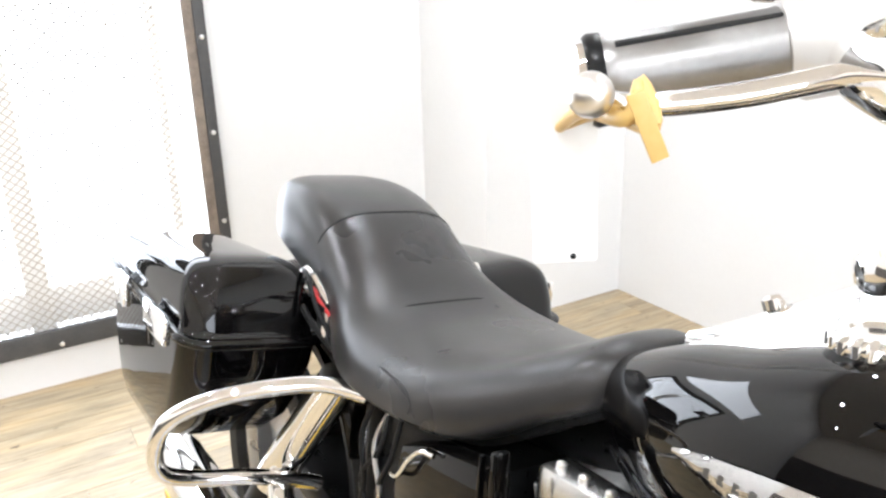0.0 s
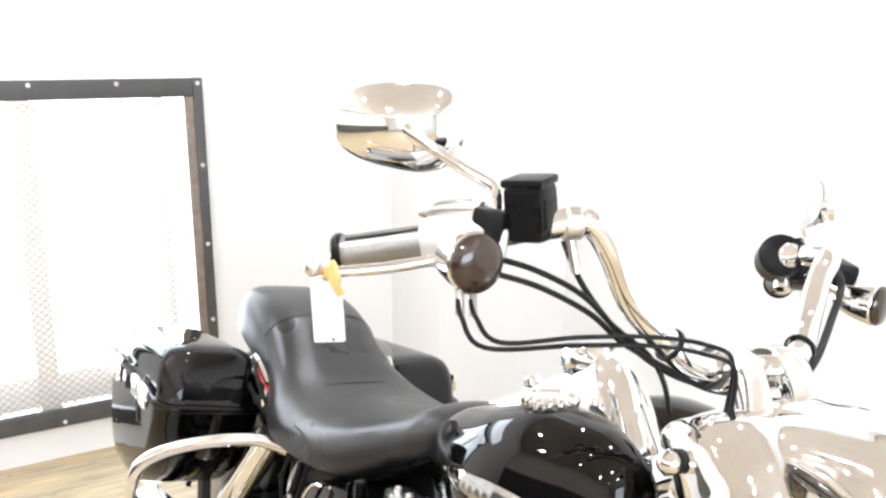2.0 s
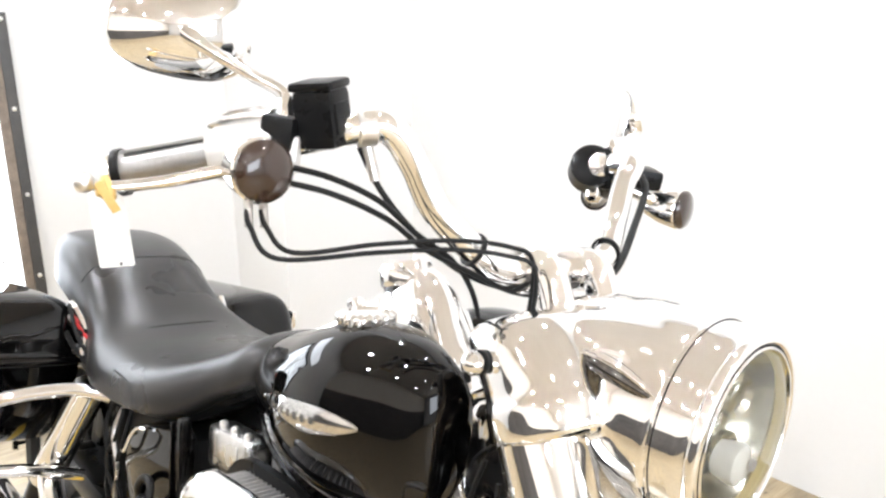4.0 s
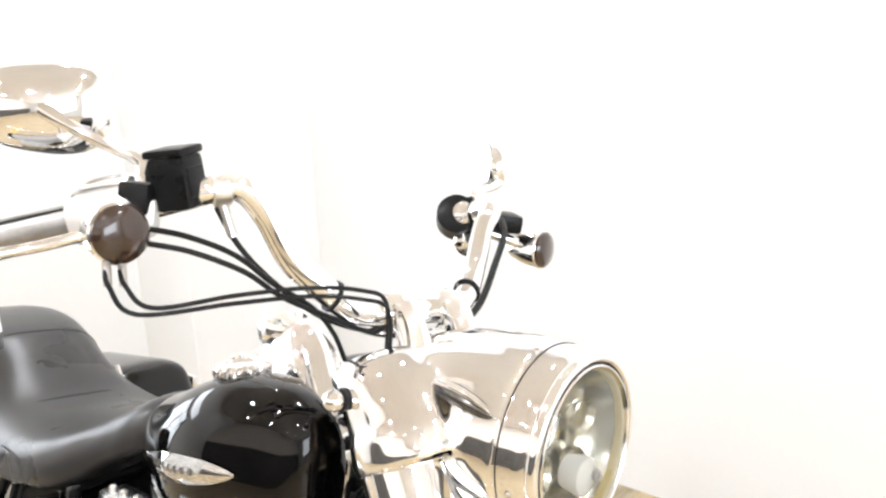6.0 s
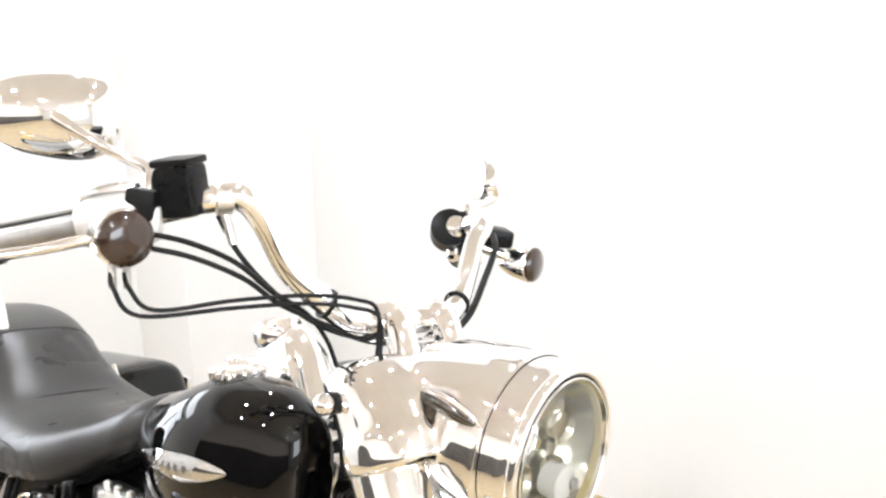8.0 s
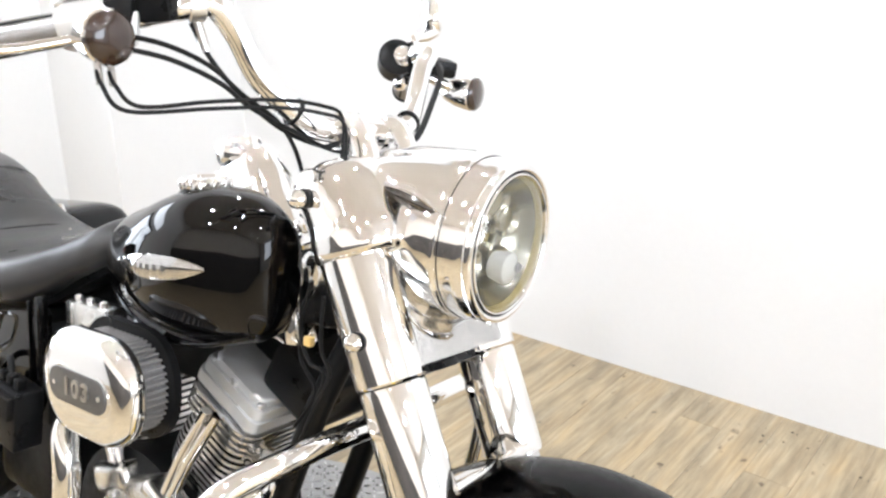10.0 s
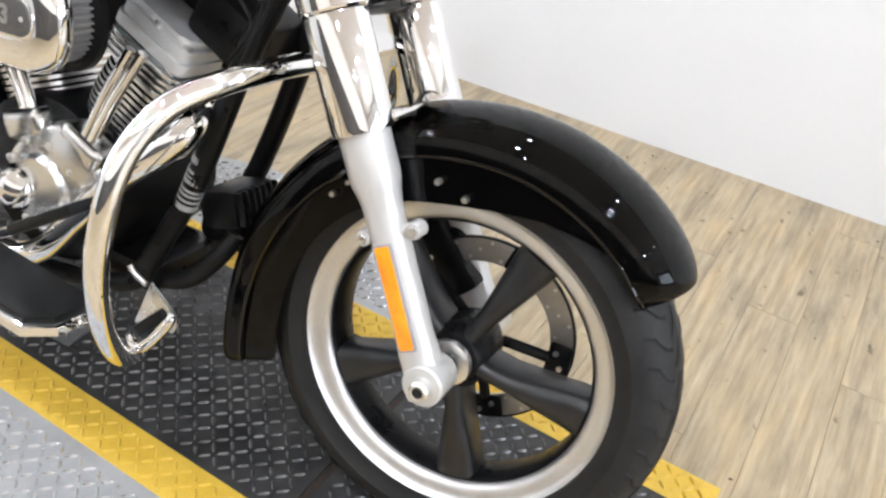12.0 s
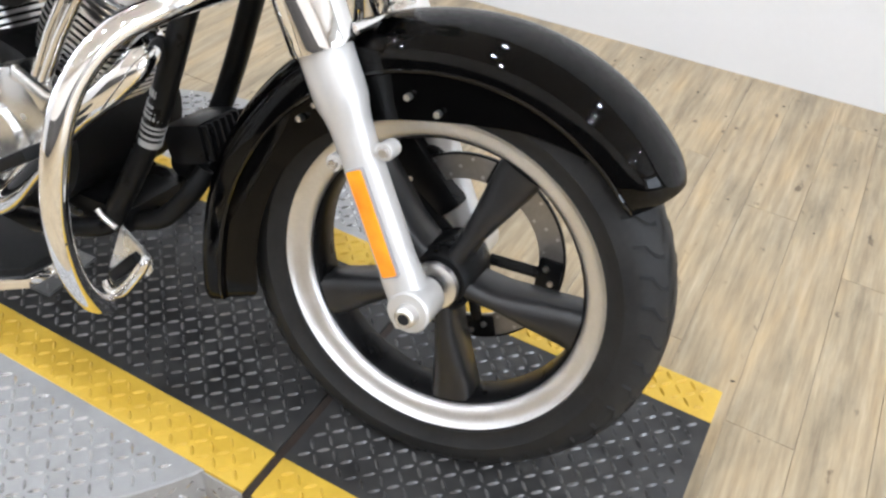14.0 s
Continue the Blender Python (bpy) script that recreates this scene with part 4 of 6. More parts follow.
for sgn in (-1, 1):
    ris = tube([(-0.372, 0.046 * sgn, 0.655), (-0.385, 0.046 * sgn, 0.690), (-0.408, 0.046 * sgn, 0.722), (-0.430, 0.046 * sgn, 0.722)], [0.021, 0.0195, 0.020, 0.020], 20, 5)
    lathe([(0.023, -0.021), (0.025, -0.018), (0.025, 0.018), (0.023, 0.021)], (-0.429, 0.046 * sgn, 0.715), Y, 28, ris)
    fpart("riser", ris, CHROME, "curved chrome riser", handlebar)
    half = bar_half if sgn < 0 else left_half
    g0 = Vector(half[-2])
    gdir = (Vector(half[-1]) - g0).normalized()
    prof = [(0.0165, 0.028), (0.0205, 0.055), (0.0195, 0.062), (0.0195, 0.10), (0.0198, 0.135), (0.0208, 0.143), (0.0185, 0.147)]
    grip = fpart("grip", lathe(prof, g0, gdir, 28), GRIP_GREY, "grey grip with black rubber bands", handlebar)
    for k in range(3):
        a = 2 * math.pi * k / 3 + 0.9
        x, yv, _a = frame_from(gdir)
        d = x * math.cos(a) + yv * math.sin(a)
        fpart("grip_band", tube([g0 + gdir * 0.046 + d * 0.0172, g0 + gdir * 0.136 + d * 0.0182], 0.0028, 8), BLACK_RUBBER, "", grip)
    fpart("grip_cap", lathe([(0.0225, 0.142), (0.0230, 0.148), (0.0215, 0.1505)], g0, gdir, 28), SATIN_BLACK, "black end ring", grip)
    fpart("grip_end", lathe([(0.0205, 0.1490), (0.0200, 0.1540), (0.014, 0.158), (0.001, 0.159)], g0, gdir, 28), CHROME, "chrome end cap", grip)
    # switch housing
    hou = lathe([(0.020, -0.020), (0.0255, -0.016), (0.0265, 0.050), (0.022, 0.060)] if sgn < 0 else [(0.022, -0.026), (0.031, -0.022), (0.032, 0.024), (0.024, 0.031)], g0, gdir, 28)
    box((0.034, 0.050, 0.040), axes_pose(g0 + V(0.012, 0, -0.012) + gdir * 0.004, gdir.cross(V(0, 0, 1)), gdir, V(0, 0, 1)), 0.008, hou)
    fpart("switch_housing", hou, SILVER if sgn < 0 else SATIN_BLACK, "", handlebar)
    # turn signal on its stalk
    sc = Vector((-0.507, 0.350 * sgn, 0.791)) if sgn < 0 else Vector((-0.475, 0.350, 0.791))
    sig = fpart("turn_signal", lathe([(0.001, -0.062), (0.012, -0.060), (0.020, -0.048), (0.0265, -0.028), (0.0295, -0.010), (0.0305, -0.002), (0.0285, 0.0)], sc, (1, sgn * 0.10, 0), 32), CHROME, "chrome bullet turn signal with smoked lens", handlebar)
    fpart("lens", lathe([(0.0285, -0.001), (0.0285, 0.004), (0.024, 0.009), (0.012, 0.0115), (0.001, 0.012)], sc, (1, sgn * 0.10, 0), 32), LENS_SMOKE, "smoked brown lens", sig)
    fpart("signal_stalk", tube([sc + V(-0.035, 0, 0), sc + V(-0.038, -0.03 * sgn, 0.008), g0 + V(0.022, -0.01 * sgn, -0.012)], 0.009, 12, 4), CHROME, "", sig)
    # lever
    reach = ((0.05, 0.032, -0.013), (0.10, 0.044, -0.012), (0.148, 0.058, -0.006), (0.170, 0.068, 0.003)) if sgn < 0 else ((0.05, 0.018, -0.013), (0.10, 0.019, -0.012), (0.145, 0.026, -0.006), (0.166, 0.030, 0.003))
    lv = [g0 + V(0.018, -0.010 * sgn, -0.006), g0 + V(0.022, 0.008 * sgn, -0.012)] + [g0 + gdir * d + V(x_, 0.6 * x_ * sgn, z_) for d, x_, z_ in reach]
    lvb = tube(lv, [0.006, 0.006, 0.0062, 0.0058, 0.0052, 0.005], 12, 5)
    lever = fpart("lever", lvb, CHROME, "polished lever with ball end", handlebar)
    ball = bmesh.new()
    bmesh.ops.create_uvsphere(ball, u_segments=16, v_segments=12, radius=0.0095, matrix=Matrix.Translation(lv[-1]))
    fpart("ball_end", ball, ALLOY, "", lever)
    # mirror
    mc = Vector((-0.660, -0.362, 0.906)) if sgn < 0 else Vector((-0.634, 0.400, 0.915))
    base = Vector((-0.556, -0.298, 0.828)) if sgn < 0 else g0 + V(0.02, -0.01, 0.01)
    shell = []
    ux, uz = (Vector((0.42, 0.90, 0.06)) if sgn < 0 else Vector((-0.74, 0.67, 0.0))).normalized(), Vector((0.05, 0, 1)).normalized()
    fw = ux.cross(uz) * (1 if sgn < 0 else -1)
    if fw.x < 0:
        fw = -fw
    for d, k in ((-0.010, 0.96), (-0.004, 1.0), (0.006, 0.985), (0.018, 0.90), (0.028, 0.74), (0.036, 0.50), (0.040, 0.22), (0.041, 0.02)):
        ring = []
        for a in np.linspace(0, 2 * math.pi, 40, endpoint=False):
            cx, cz = math.cos(a), math.sin(a)
            e = (abs(cx) ** 2.6 + abs(cz) ** 2.6) ** (-1 / 2.6)
            ring.append(mc + fw * d + ux * (0.074 * k * e * cx) + uz * (0.047 * k * e * cz * (1.0 + 0.16 * cx)))
        shell.append(ring)
    mirror = fpart("mirror", loft(shell), CHROME, "chrome backed mirror on a stem", handlebar)
    fpart("mirror_glass", loft([[mc + (p - mc) * 0.93 - fw * 0.0015 for p in shell[0]], [mc + (p - mc) * 0.90 - fw * 0.003 for p in shell[0]]]), CHROME, "", mirror)
    fpart("mirror_stem", tube([base, base + V(-0.002, 0, 0.018), base + V(-0.010, -0.002, 0.034), base.lerp(mc + fw * 0.04, 0.40) + V(0, 0, 0.016), base.lerp(mc + fw * 0.04, 0.78) + V(0, 0, 0.004), mc + fw * 0.030], [0.0080, 0.0075, 0.0068, 0.006, 0.0065, 0.0115], 12, 5), CHROME, "chrome mirror stem", mirror)

# brake master cylinder
mcm = pose(-0.520, -0.281, 0.839, 0, -10, 24) @ pose(0, 0, 0, 13)
res = fpart("master_cylinder", box((0.042, 0.044, 0.056), mcm @ pose(0, 0, 0.006), 0.008), SATIN_BLACK, "black brake fluid reservoir", handlebar)
fpart("reservoir_lid", box((0.0440, 0.0460, 0.009), mcm @ pose(0, 0, 0.0370), 0.004), SATIN_BLACK, "", res)
fpart("sight_plate", box((0.004, 0.030, 0.030), mcm @ pose(0.0203, 0.0, 0.006), 0.0015), WRINKLE_BLACK, "", res)
fpart("lever_bracket", box((0.034, 0.052, 0.034), pose(-0.548, -0.302, 0.824, 0, 0, 30), 0.006), SATIN_BLACK, "", res)
fpart("lever_pivot", loft([[V(-0.560 - 0.075 * u, -0.305 - 0.030 * u + 0.018 * math.cos(a) * k, 0.838 - 0.018 * u + 0.013 * math.sin(a) * k) for a in np.linspace(0, 2 * math.pi, 16, endpoint=False)] for u, k in ((0.0, 0.7), (0.15, 1.0), (0.6, 0.9), (0.9, 0.55), (1.0, 0.2))]), CAST, "bright brake lever pivot", res)
fpart("bar_sleeve", lathe([(0.0160, -0.010), (0.0177, -0.008), (0.0177, 0.008), (0.0160, 0.010)], (-0.503, -0.244, 0.841), (Vector(bar_half[7]) - Vector(bar_half[6])), 24), ALLOY, "", handlebar)
# clutch perch on the other side
fpart("clutch_perch", box((0.05, 0.06, 0.03), pose(-0.53, 0.305, 0.828, 0, 8, -35), 0.008), SATIN_BLACK, "black clutch lever perch", handlebar)

# hoses and cables
def hose(points, r, name="hose", mat=None):
    return fpart(name, tube(points, r, 8, 7), mat or BLACK_RUBBER, "", handlebar)


hose([(-0.510, -0.345, 0.755), (-0.498, -0.345, 0.742), (-0.480, -0.325, 0.723), (-0.455, -0.25, 0.737), (-0.425, -0.18, 0.748), (-0.400, -0.125, 0.748), (-0.385, -0.100, 0.735), (-0.385, -0.092, 0.668)], 0.0025, "throttle_cable")
hose([(-0.510, -0.360, 0.755), (-0.498, -0.362, 0.742), (-0.482, -0.340, 0.717), (-0.455, -0.25, 0.729), (-0.425, -0.18, 0.739), (-0.398, -0.128, 0.739), (-0.378, -0.103, 0.728), (-0.378, -0.094, 0.665)], 0.0025, "throttle_cable")
for d in (0.0, 0.016):
    fpart("cable_sleeve", tube([(-0.530, -0.345 - d + 0.008, 0.792), (-0.518, -0.348 - d + 0.008, 0.768), (-0.503, -0.352 - d + 0.008, 0.742)], 0.0042, 10), STEEL, "", handlebar)
hose([(-0.518, -0.318, 0.796), (-0.490, -0.288, 0.792), (-0.470, -0.242, 0.776), (-0.457, -0.20, 0.748), (-0.448, -0.15, 0.722), (-0.452, -0.11, 0.69), (-0.460, -0.08, 0.655)], 0.0030)
hose([(-0.515, -0.322, 0.782), (-0.486, -0.284, 0.777), (-0.464, -0.232, 0.759), (-0.452, -0.19, 0.734), (-0.440, -0.13, 0.712), (-0.430, -0.06, 0.690), (-0.425, 0.03, 0.684)], 0.0030)
hose([(-0.510, -0.242, 0.822), (-0.496, -0.222, 0.786), (-0.480, -0.19, 0.752), (-0.458, -0.14, 0.715), (-0.440, -0.08, 0.695), (-0.430, 0.02, 0.685)], 0.0031, "brake_hose")
fpart("hose_fitting", tube([(-0.508, -0.238, 0.830), (-0.499, -0.226, 0.792)], 0.0062, 10), ALLOY, "", handlebar)
hose([(-0.505, 0.270, 0.832), (-0.474, 0.238, 0.812), (-0.452, 0.192, 0.770), (-0.432, 0.140, 0.722), (-0.425, 0.09, 0.69)], 0.0050, "clutch_cable")
for y in (0.124, -0.124):
    fpart("cable_tie", lathe_closed([(0.0188, -0.002), (0.0188, 0.002), (0.0156, 0.002), (0.0156, -0.002)], (-0.4455, y, 0.7345), (-0.28, 0.86 if y > 0 else -0.86, 0.42), 20), SATIN_BLACK, "", handlebar)

# price card on a yellow tie, hung from the brake lever
tip = Vector((-0.619, -0.302, 1.153))
tag = new("price_card", finish(prism(rounded_rect(0.033, 0.084, 0.002, 3), 0.001, pose(0, 0, 0, 90, 0, 0) @ pose(0, -0.045, 0), 0), "price_card", CARD))
tag.matrix_world = Matrix.Translation(tip + V(0, 0, -0.004)) @ pose(0, 0, 0, 0, -2, 58)
tagged(tag, "blank white card hung from the lever by a yellow tie", "tag")
knob = tag.matrix_world.inverted() @ (FRONT @ Vector((-0.580, -0.456, 0.757)))
part("tie", tube([(0.0, 0.002, -0.016), knob * 0.45 + V(0.004, 0.002, -0.006), knob + V(0.004, 0.0, -0.008), knob + V(0.0, 0.004, 0.010), knob + V(-0.006, 0.0, -0.004), knob * 0.45 + V(-0.005, -0.002, -0.004), (-0.002, -0.002, -0.016)], [0.0026, 0.0036, 0.0034, 0.0026, 0.0034, 0.0036, 0.0026], 10, 5), TIE_YELLOW, tag, "yellow plastic tie")
hang = tag.matrix_world.inverted() @ Vector((-0.537, -0.326, 1.150))
part("tie_tail", box((0.0075, 0.0022, 0.030), Matrix.Translation(hang) @ pose(0, 0, 0, 4, -22, 0), 0.0008), TIE_YELLOW, tag, "yellow plastic tie")
# Hole is a dark disc on the card, its shade put into colour.
part("hole", lathe([(0.0016, 0.0), (0.0016, 0.0016)], (0.004, -0.0014, -0.084), (0, 1, 0), 12), RECESS_SHADE, tag)

# thin black lead under the lower panel
hose([(-0.251, -0.06, 0.445), (-0.247, -0.06, 0.425), (-0.238, -0.06, 0.405), (-0.223, -0.06, 0.378), (-0.205, -0.062, 0.350), (-0.190, -0.066, 0.325)], 0.0022, "sensor_lead")
# left-hand switch block
fpart("switch_block", lathe([(0.020, -0.030), (0.031, -0.026), (0.032, 0.012), (0.024, 0.020)], (-0.585, 0.262, 0.826), (-0.55, 0.72, -0.3), 24), SATIN_BLACK, "round black switch block", handlebar)
fpart("switch_dial", lathe([(0.016, 0.0), (0.017, 0.004), (0.012, 0.008), (0.001, 0.009)], (-0.561, 0.246, 0.836), (0.75, -0.55, 0.2), 20), CHROME, "", handlebar)
fpart("switch_knob", lathe([(0.012, 0.0), (0.013, 0.016), (0.008, 0.022), (0.001, 0.023)], (-0.572, 0.262, 0.802), (0.3, -0.2, -1), 16), CHROME, "", handlebar)


# ---- the body of the bike ----
# tank: two lobes; rows of x, outer edge, inner edge, top, bottom of the right one
LOBE = [(-0.437, 0.098, 0.088, 0.850, 0.815), (-0.440, 0.118, 0.070, 0.885, 0.780), (-0.448, 0.134, 0.062, 0.908, 0.757), (-0.465, 0.150, 0.056, 0.924, 0.742), (-0.495, 0.164, 0.046, 0.937, 0.730), (-0.536, 0.176, 0.024, 0.940, 0.716),
        (-0.591, 0.185, 0.013, 0.935, 0.707), (-0.648, 0.180, 0.005, 0.916, 0.706), (-0.710, 0.163, 0.0, 0.889, 0.708), (-0.776, 0.136, -0.003, 0.863, 0.712), (-0.835, 0.103, -0.006, 0.834, 0.719), (-0.889, 0.066, -0.009, 0.803, 0.728), (-0.915, 0.045, -0.009, 0.785, 0.735)]


def lobe_ring(x, yo, yi, zt, zb, sgn):
    ring = []
    zm = zb + (zt - zb) * 0.55
    for a in np.linspace(0, 2 * math.pi, 48, endpoint=False):
        c, s = math.cos(a), math.sin(a)
        y = (yo + yi) / 2 + (yo - yi) / 2 * (abs(c) ** 0.85) * (1 if c > 0 else -1)
        z = zm + ((zt - zm) * abs(s) ** 0.9 if s > 0 else -(zm - zb) * abs(s) ** 0.8)
        ring.append(Vector((x, sgn * y, z)))
    return ring


tank_bm = bmesh.new()
for sgn in (-1, 1):
    skin(tank_bm, [lobe_ring(*r, sgn) for r in cat_rows(LOBE, 5)])
tank = bpart("fuel_tank", tank_bm, PAINT, "gloss black teardrop fuel tank")
for sgn in (-1, 1):
    bpart("tank_seam", tube([(x, sgn * (yo * 0.84 + 0.003), zb + 0.010) for x, yo, yi, zt, zb in cat_rows(LOBE[3:-2], 4)], 0.004, 8), PAINT, "", tank)
# filler cap on the right half
capo = Vector((-0.606, -0.100, 0.926))
cax = Vector((-0.12, -0.06, 1))
bpart("filler_seat", lathe([(0.037, -0.035), (0.038, -0.003), (0.033, 0.003)], capo, cax, 40), SATIN_BLACK, "", tank)
x, yv, a = frame_from(cax)
rows = []
for r, h in ((0.032, 0.001), (0.0355, 0.004), (0.0355, 0.013), (0.032, 0.017), (0.022, 0.019), (0.020, 0.0165), (0.001, 0.0165)):
    rows.append([capo + a.normalized() * h + (x * math.cos(t) + yv * math.sin(t)) * (r * (1 + (0.055 if r > 0.035 else 0) * math.cos(18 * t))) for t in np.linspace(0, 2 * math.pi, 108, endpoint=False)])
bpart("filler_cap", loft(rows), CHROME, "fluted chrome filler cap", tank)
# chrome console with gauge along the middle of the tank
con = []
for xx, w, z in cat_rows([(-0.842, 0.006, 0.842), (-0.80, 0.017, 0.868), (-0.735, 0.026, 0.912), (-0.684, 0.033, 0.948), (-0.660, 0.040, 0.972), (-0.630, 0.044, 0.987), (-0.597, 0.046, 0.986), (-0.565, 0.050, 0.960), (-0.535, 0.058, 0.922), (-0.505, 0.066, 0.890), (-0.475, 0.072, 0.855), (-0.450, 0.074, 0.806), (-0.436, 0.060, 0.765)], 5):
    con.append([Vector((xx, w * math.cos(t), 0.74 + (z - 0.74) * (max(math.sin(t), 0) ** 0.35) if math.sin(t) > -0.01 else 0.735)) for t in np.linspace(0, 2 * math.pi, 32, endpoint=False)])
console = bpart("dash_console", loft(con), CHROME, "chrome dash console")
gz = Vector((-0.650, 0.0, 0.962))
bpart("gauge_bezel", lathe([(0.032, -0.01), (0.037, 0.0), (0.037, 0.020), (0.034, 0.025), (0.032, 0.021)], gz, (-0.42, 0, 1), 40), CHROME, "", console)
bpart("gauge_face", lathe([(0.032, 0.0205), (0.001, 0.0205)], gz, (-0.42, 0, 1), 32), SATIN_BLACK, "", console)
bpart("ignition_knob", lathe([(0.012, 0), (0.013, 0.010), (0.009, 0.014), (0.001, 0.015)], (-0.752, 0.0, 0.898), (-0.5, 0, 1), 20), CHROME, "", console)
# tank badge: a long chrome emblem
bpts = []
for u, h in ((0.0, 0.002), (0.15, 0.009), (0.35, 0.015), (0.6, 0.0175), (0.8, 0.014), (0.92, 0.008), (1.0, 0.002)):
    bpts.append((u, h))


def tank_side(x, z, sgn=-1, out=0.0):
    """A point on the tank's flank."""
    _, yo, yi, zt, zb = min(cat_rows(LOBE, 8), key=lambda q: abs(q[0] - x))
    zm = zb + (zt - zb) * 0.55
    k = ((z - zm) / (zt - zm)) ** (1 / 0.9) if z > zm else ((zm - z) / (zm - zb)) ** (1 / 0.8)
    c = math.sqrt(max(1 - min(k, 0.99) ** 2, 0))
    return Vector((x, sgn * ((yo + yi) / 2 + (yo - yi) / 2 * c ** 0.85 + out), z))


for sgn in (-1, 1):
    eb = bmesh.new()
    rows = []
    for u, h in cat_rows(bpts, 4):
        xx = -0.714 + 0.200 * u
        zc = 0.807 + 0.033 * u
        row = []
        for k in np.linspace(-1, 1, 9):
            p = tank_side(xx, zc + h * k, sgn, 0.002 + 0.004 * (1 - abs(k)) ** 0.7 * min(1, h / 0.015))
            row.append(p)
        rows.append(row)
    skin(eb, rows, cap=False, close=False)
    bmesh.ops.solidify(eb, geom=eb.faces[:], thickness=0.004)
    badge = bpart("tank_badge", eb, CHROME, "long chrome emblem", tank)
    for k in range(7):
        xx = -0.668 + 0.0150 * k
        bpart("badge_bar", box((0.007, 0.0014, 0.008), axes_pose(tank_side(xx, 0.807 + 0.033 * (xx + 0.714) / 0.200, sgn, 0.0058), (1, 0, 0), (0, 1, 0), (0, 0, 1)), 0.001), BADGE_GREY, "", badge)

# seat: rows of x, half-width, top, lower rim, squareness of the section
SEAT = [(-0.858, 0.048, 0.812, 0.790, 2.2), (-0.866, 0.082, 0.824, 0.770, 2.3), (-0.895, 0.105, 0.823, 0.746, 2.4), (-0.930, 0.118, 0.804, 0.724, 2.5), (-0.965, 0.136, 0.782, 0.695, 2.7), (-1.005, 0.160, 0.759, 0.672, 3.0), (-1.06, 0.178, 0.737, 0.662, 3.3), (-1.13, 0.186, 0.722, 0.654, 3.4),
        (-1.21, 0.186, 0.717, 0.650, 3.4), (-1.275, 0.172, 0.729, 0.654, 3.1), (-1.330, 0.152, 0.756, 0.668, 2.7), (-1.385, 0.139, 0.788, 0.690, 2.8), (-1.44, 0.133, 0.816, 0.711, 3.2), (-1.51, 0.131, 0.831, 0.729, 4.0), (-1.58, 0.126, 0.836, 0.743, 4.4), (-1.64, 0.106, 0.832, 0.752, 4.4), (-1.68, 0.078, 0.820, 0.762, 3.6), (-1.70, 0.040, 0.805, 0.775, 3.0)]


def seat_ring(x, w, zt, zb, p):
    ring = []
    n = 56
    for k in range(n):
        a = 2 * math.pi * k / n
        c, s = math.cos(a), math.sin(a)
        y = w * abs(c) ** (2 / p) * (1 if c > 0 else -1)
        if s >= 0:
            z = zb + (zt - zb) * s ** (2 / p)
        else:
            z = zb - 0.016 * abs(s) ** 0.5
            y *= 1.0 - 0.06 * abs(s) ** 0.5
        ring.append(Vector((x, y, z)))
    return ring


seat_rows = [seat_ring(*r) for r in cat_rows(SEAT, 6)]
seat = bpart("seat", loft(seat_rows), VINYL, "black two-up vinyl seat with sewn panels")


def on_seat(x, t):
    """A point on the seat's top skin; t from -1 (right edge) to 1."""
    r = min(seat_rows, key=lambda q: abs(q[0].x - x))
    a = math.pi * 0.5 * (1 - t)
    n = len(r)
    f = (a / (2 * math.pi) * n) % n
    i = int(f)
    return r[i].lerp(r[(i + 1) % n], f - i)


STITCH_CREASE = mottled("stitch_and_crease_shade", (0.006, 0.006, 0.006), (0.01, 0.01, 0.01), 0.7)
# Crease is a thin dark line, the fold's shade put into its colour.
bpart("crease", tube([on_seat(-1.262, t) + V(0, 0, -0.0005) for t in np.linspace(-0.17, 0.17, 9)], [0.0004, 0.0016, 0.002, 0.0021, 0.0021, 0.0021, 0.002, 0.0016, 0.0004], 6), STITCH_CREASE, "", seat)
for sgn in (-1, 1):
    for dx in (0.0, -0.008):
        bpart("stitch_line", tube([on_seat(xx + dx, sgn * t) for xx, t in ((-1.062, 0.97), (-1.068, 0.90), (-1.082, 0.82), (-1.11, 0.74), (-1.15, 0.69))], 0.0011, 6, 4), STITCH_CREASE, "", seat)
bpart("stitch_line", tube([on_seat(-1.435, t) for t in np.linspace(-0.74, 0.74, 24)], 0.0018, 6), STITCH_CREASE, "", seat)
bpart("seat_pan", loft([[V(p.x, p.y * 0.9, p.z) for p in (V(x, -w * 0.9, zb - 0.010), V(x, w * 0.9, zb - 0.010), V(x, w * 0.8, zb - 0.024), V(x, -w * 0.8, zb - 0.024))] for x, w, zt, zb, p in cat_rows(SEAT[1:-1], 3)]), SATIN_BLACK, "", seat)

# frame rails and battery side covers
frame_mat = SATIN_BLACK
for sgn in (-1, 1):
    bpart("frame_rail", tube([(-0.530, 0.085 * sgn, 0.262), (-0.56, 0.10 * sgn, 0.215), (-0.75, 0.135 * sgn, 0.19), (-1.1, 0.14 * sgn, 0.21), (-1.20, 0.12 * sgn, 0.35), (-1.22, 0.12 * sgn, 0.60)], 0.016, 14, 6), frame_mat, "black steel frame tube")
bpart("backbone", tube([(-0.36, 0, 0.80), (-0.7, 0, 0.73), (-1.2, 0, 0.62), (-1.6, 0, 0.62)], 0.035, 16, 6), frame_mat)
bpart("steering_head", tube([(-0.30, 0, 0.74), (-0.42, 0, 0.96)], 0.034, 20), frame_mat)
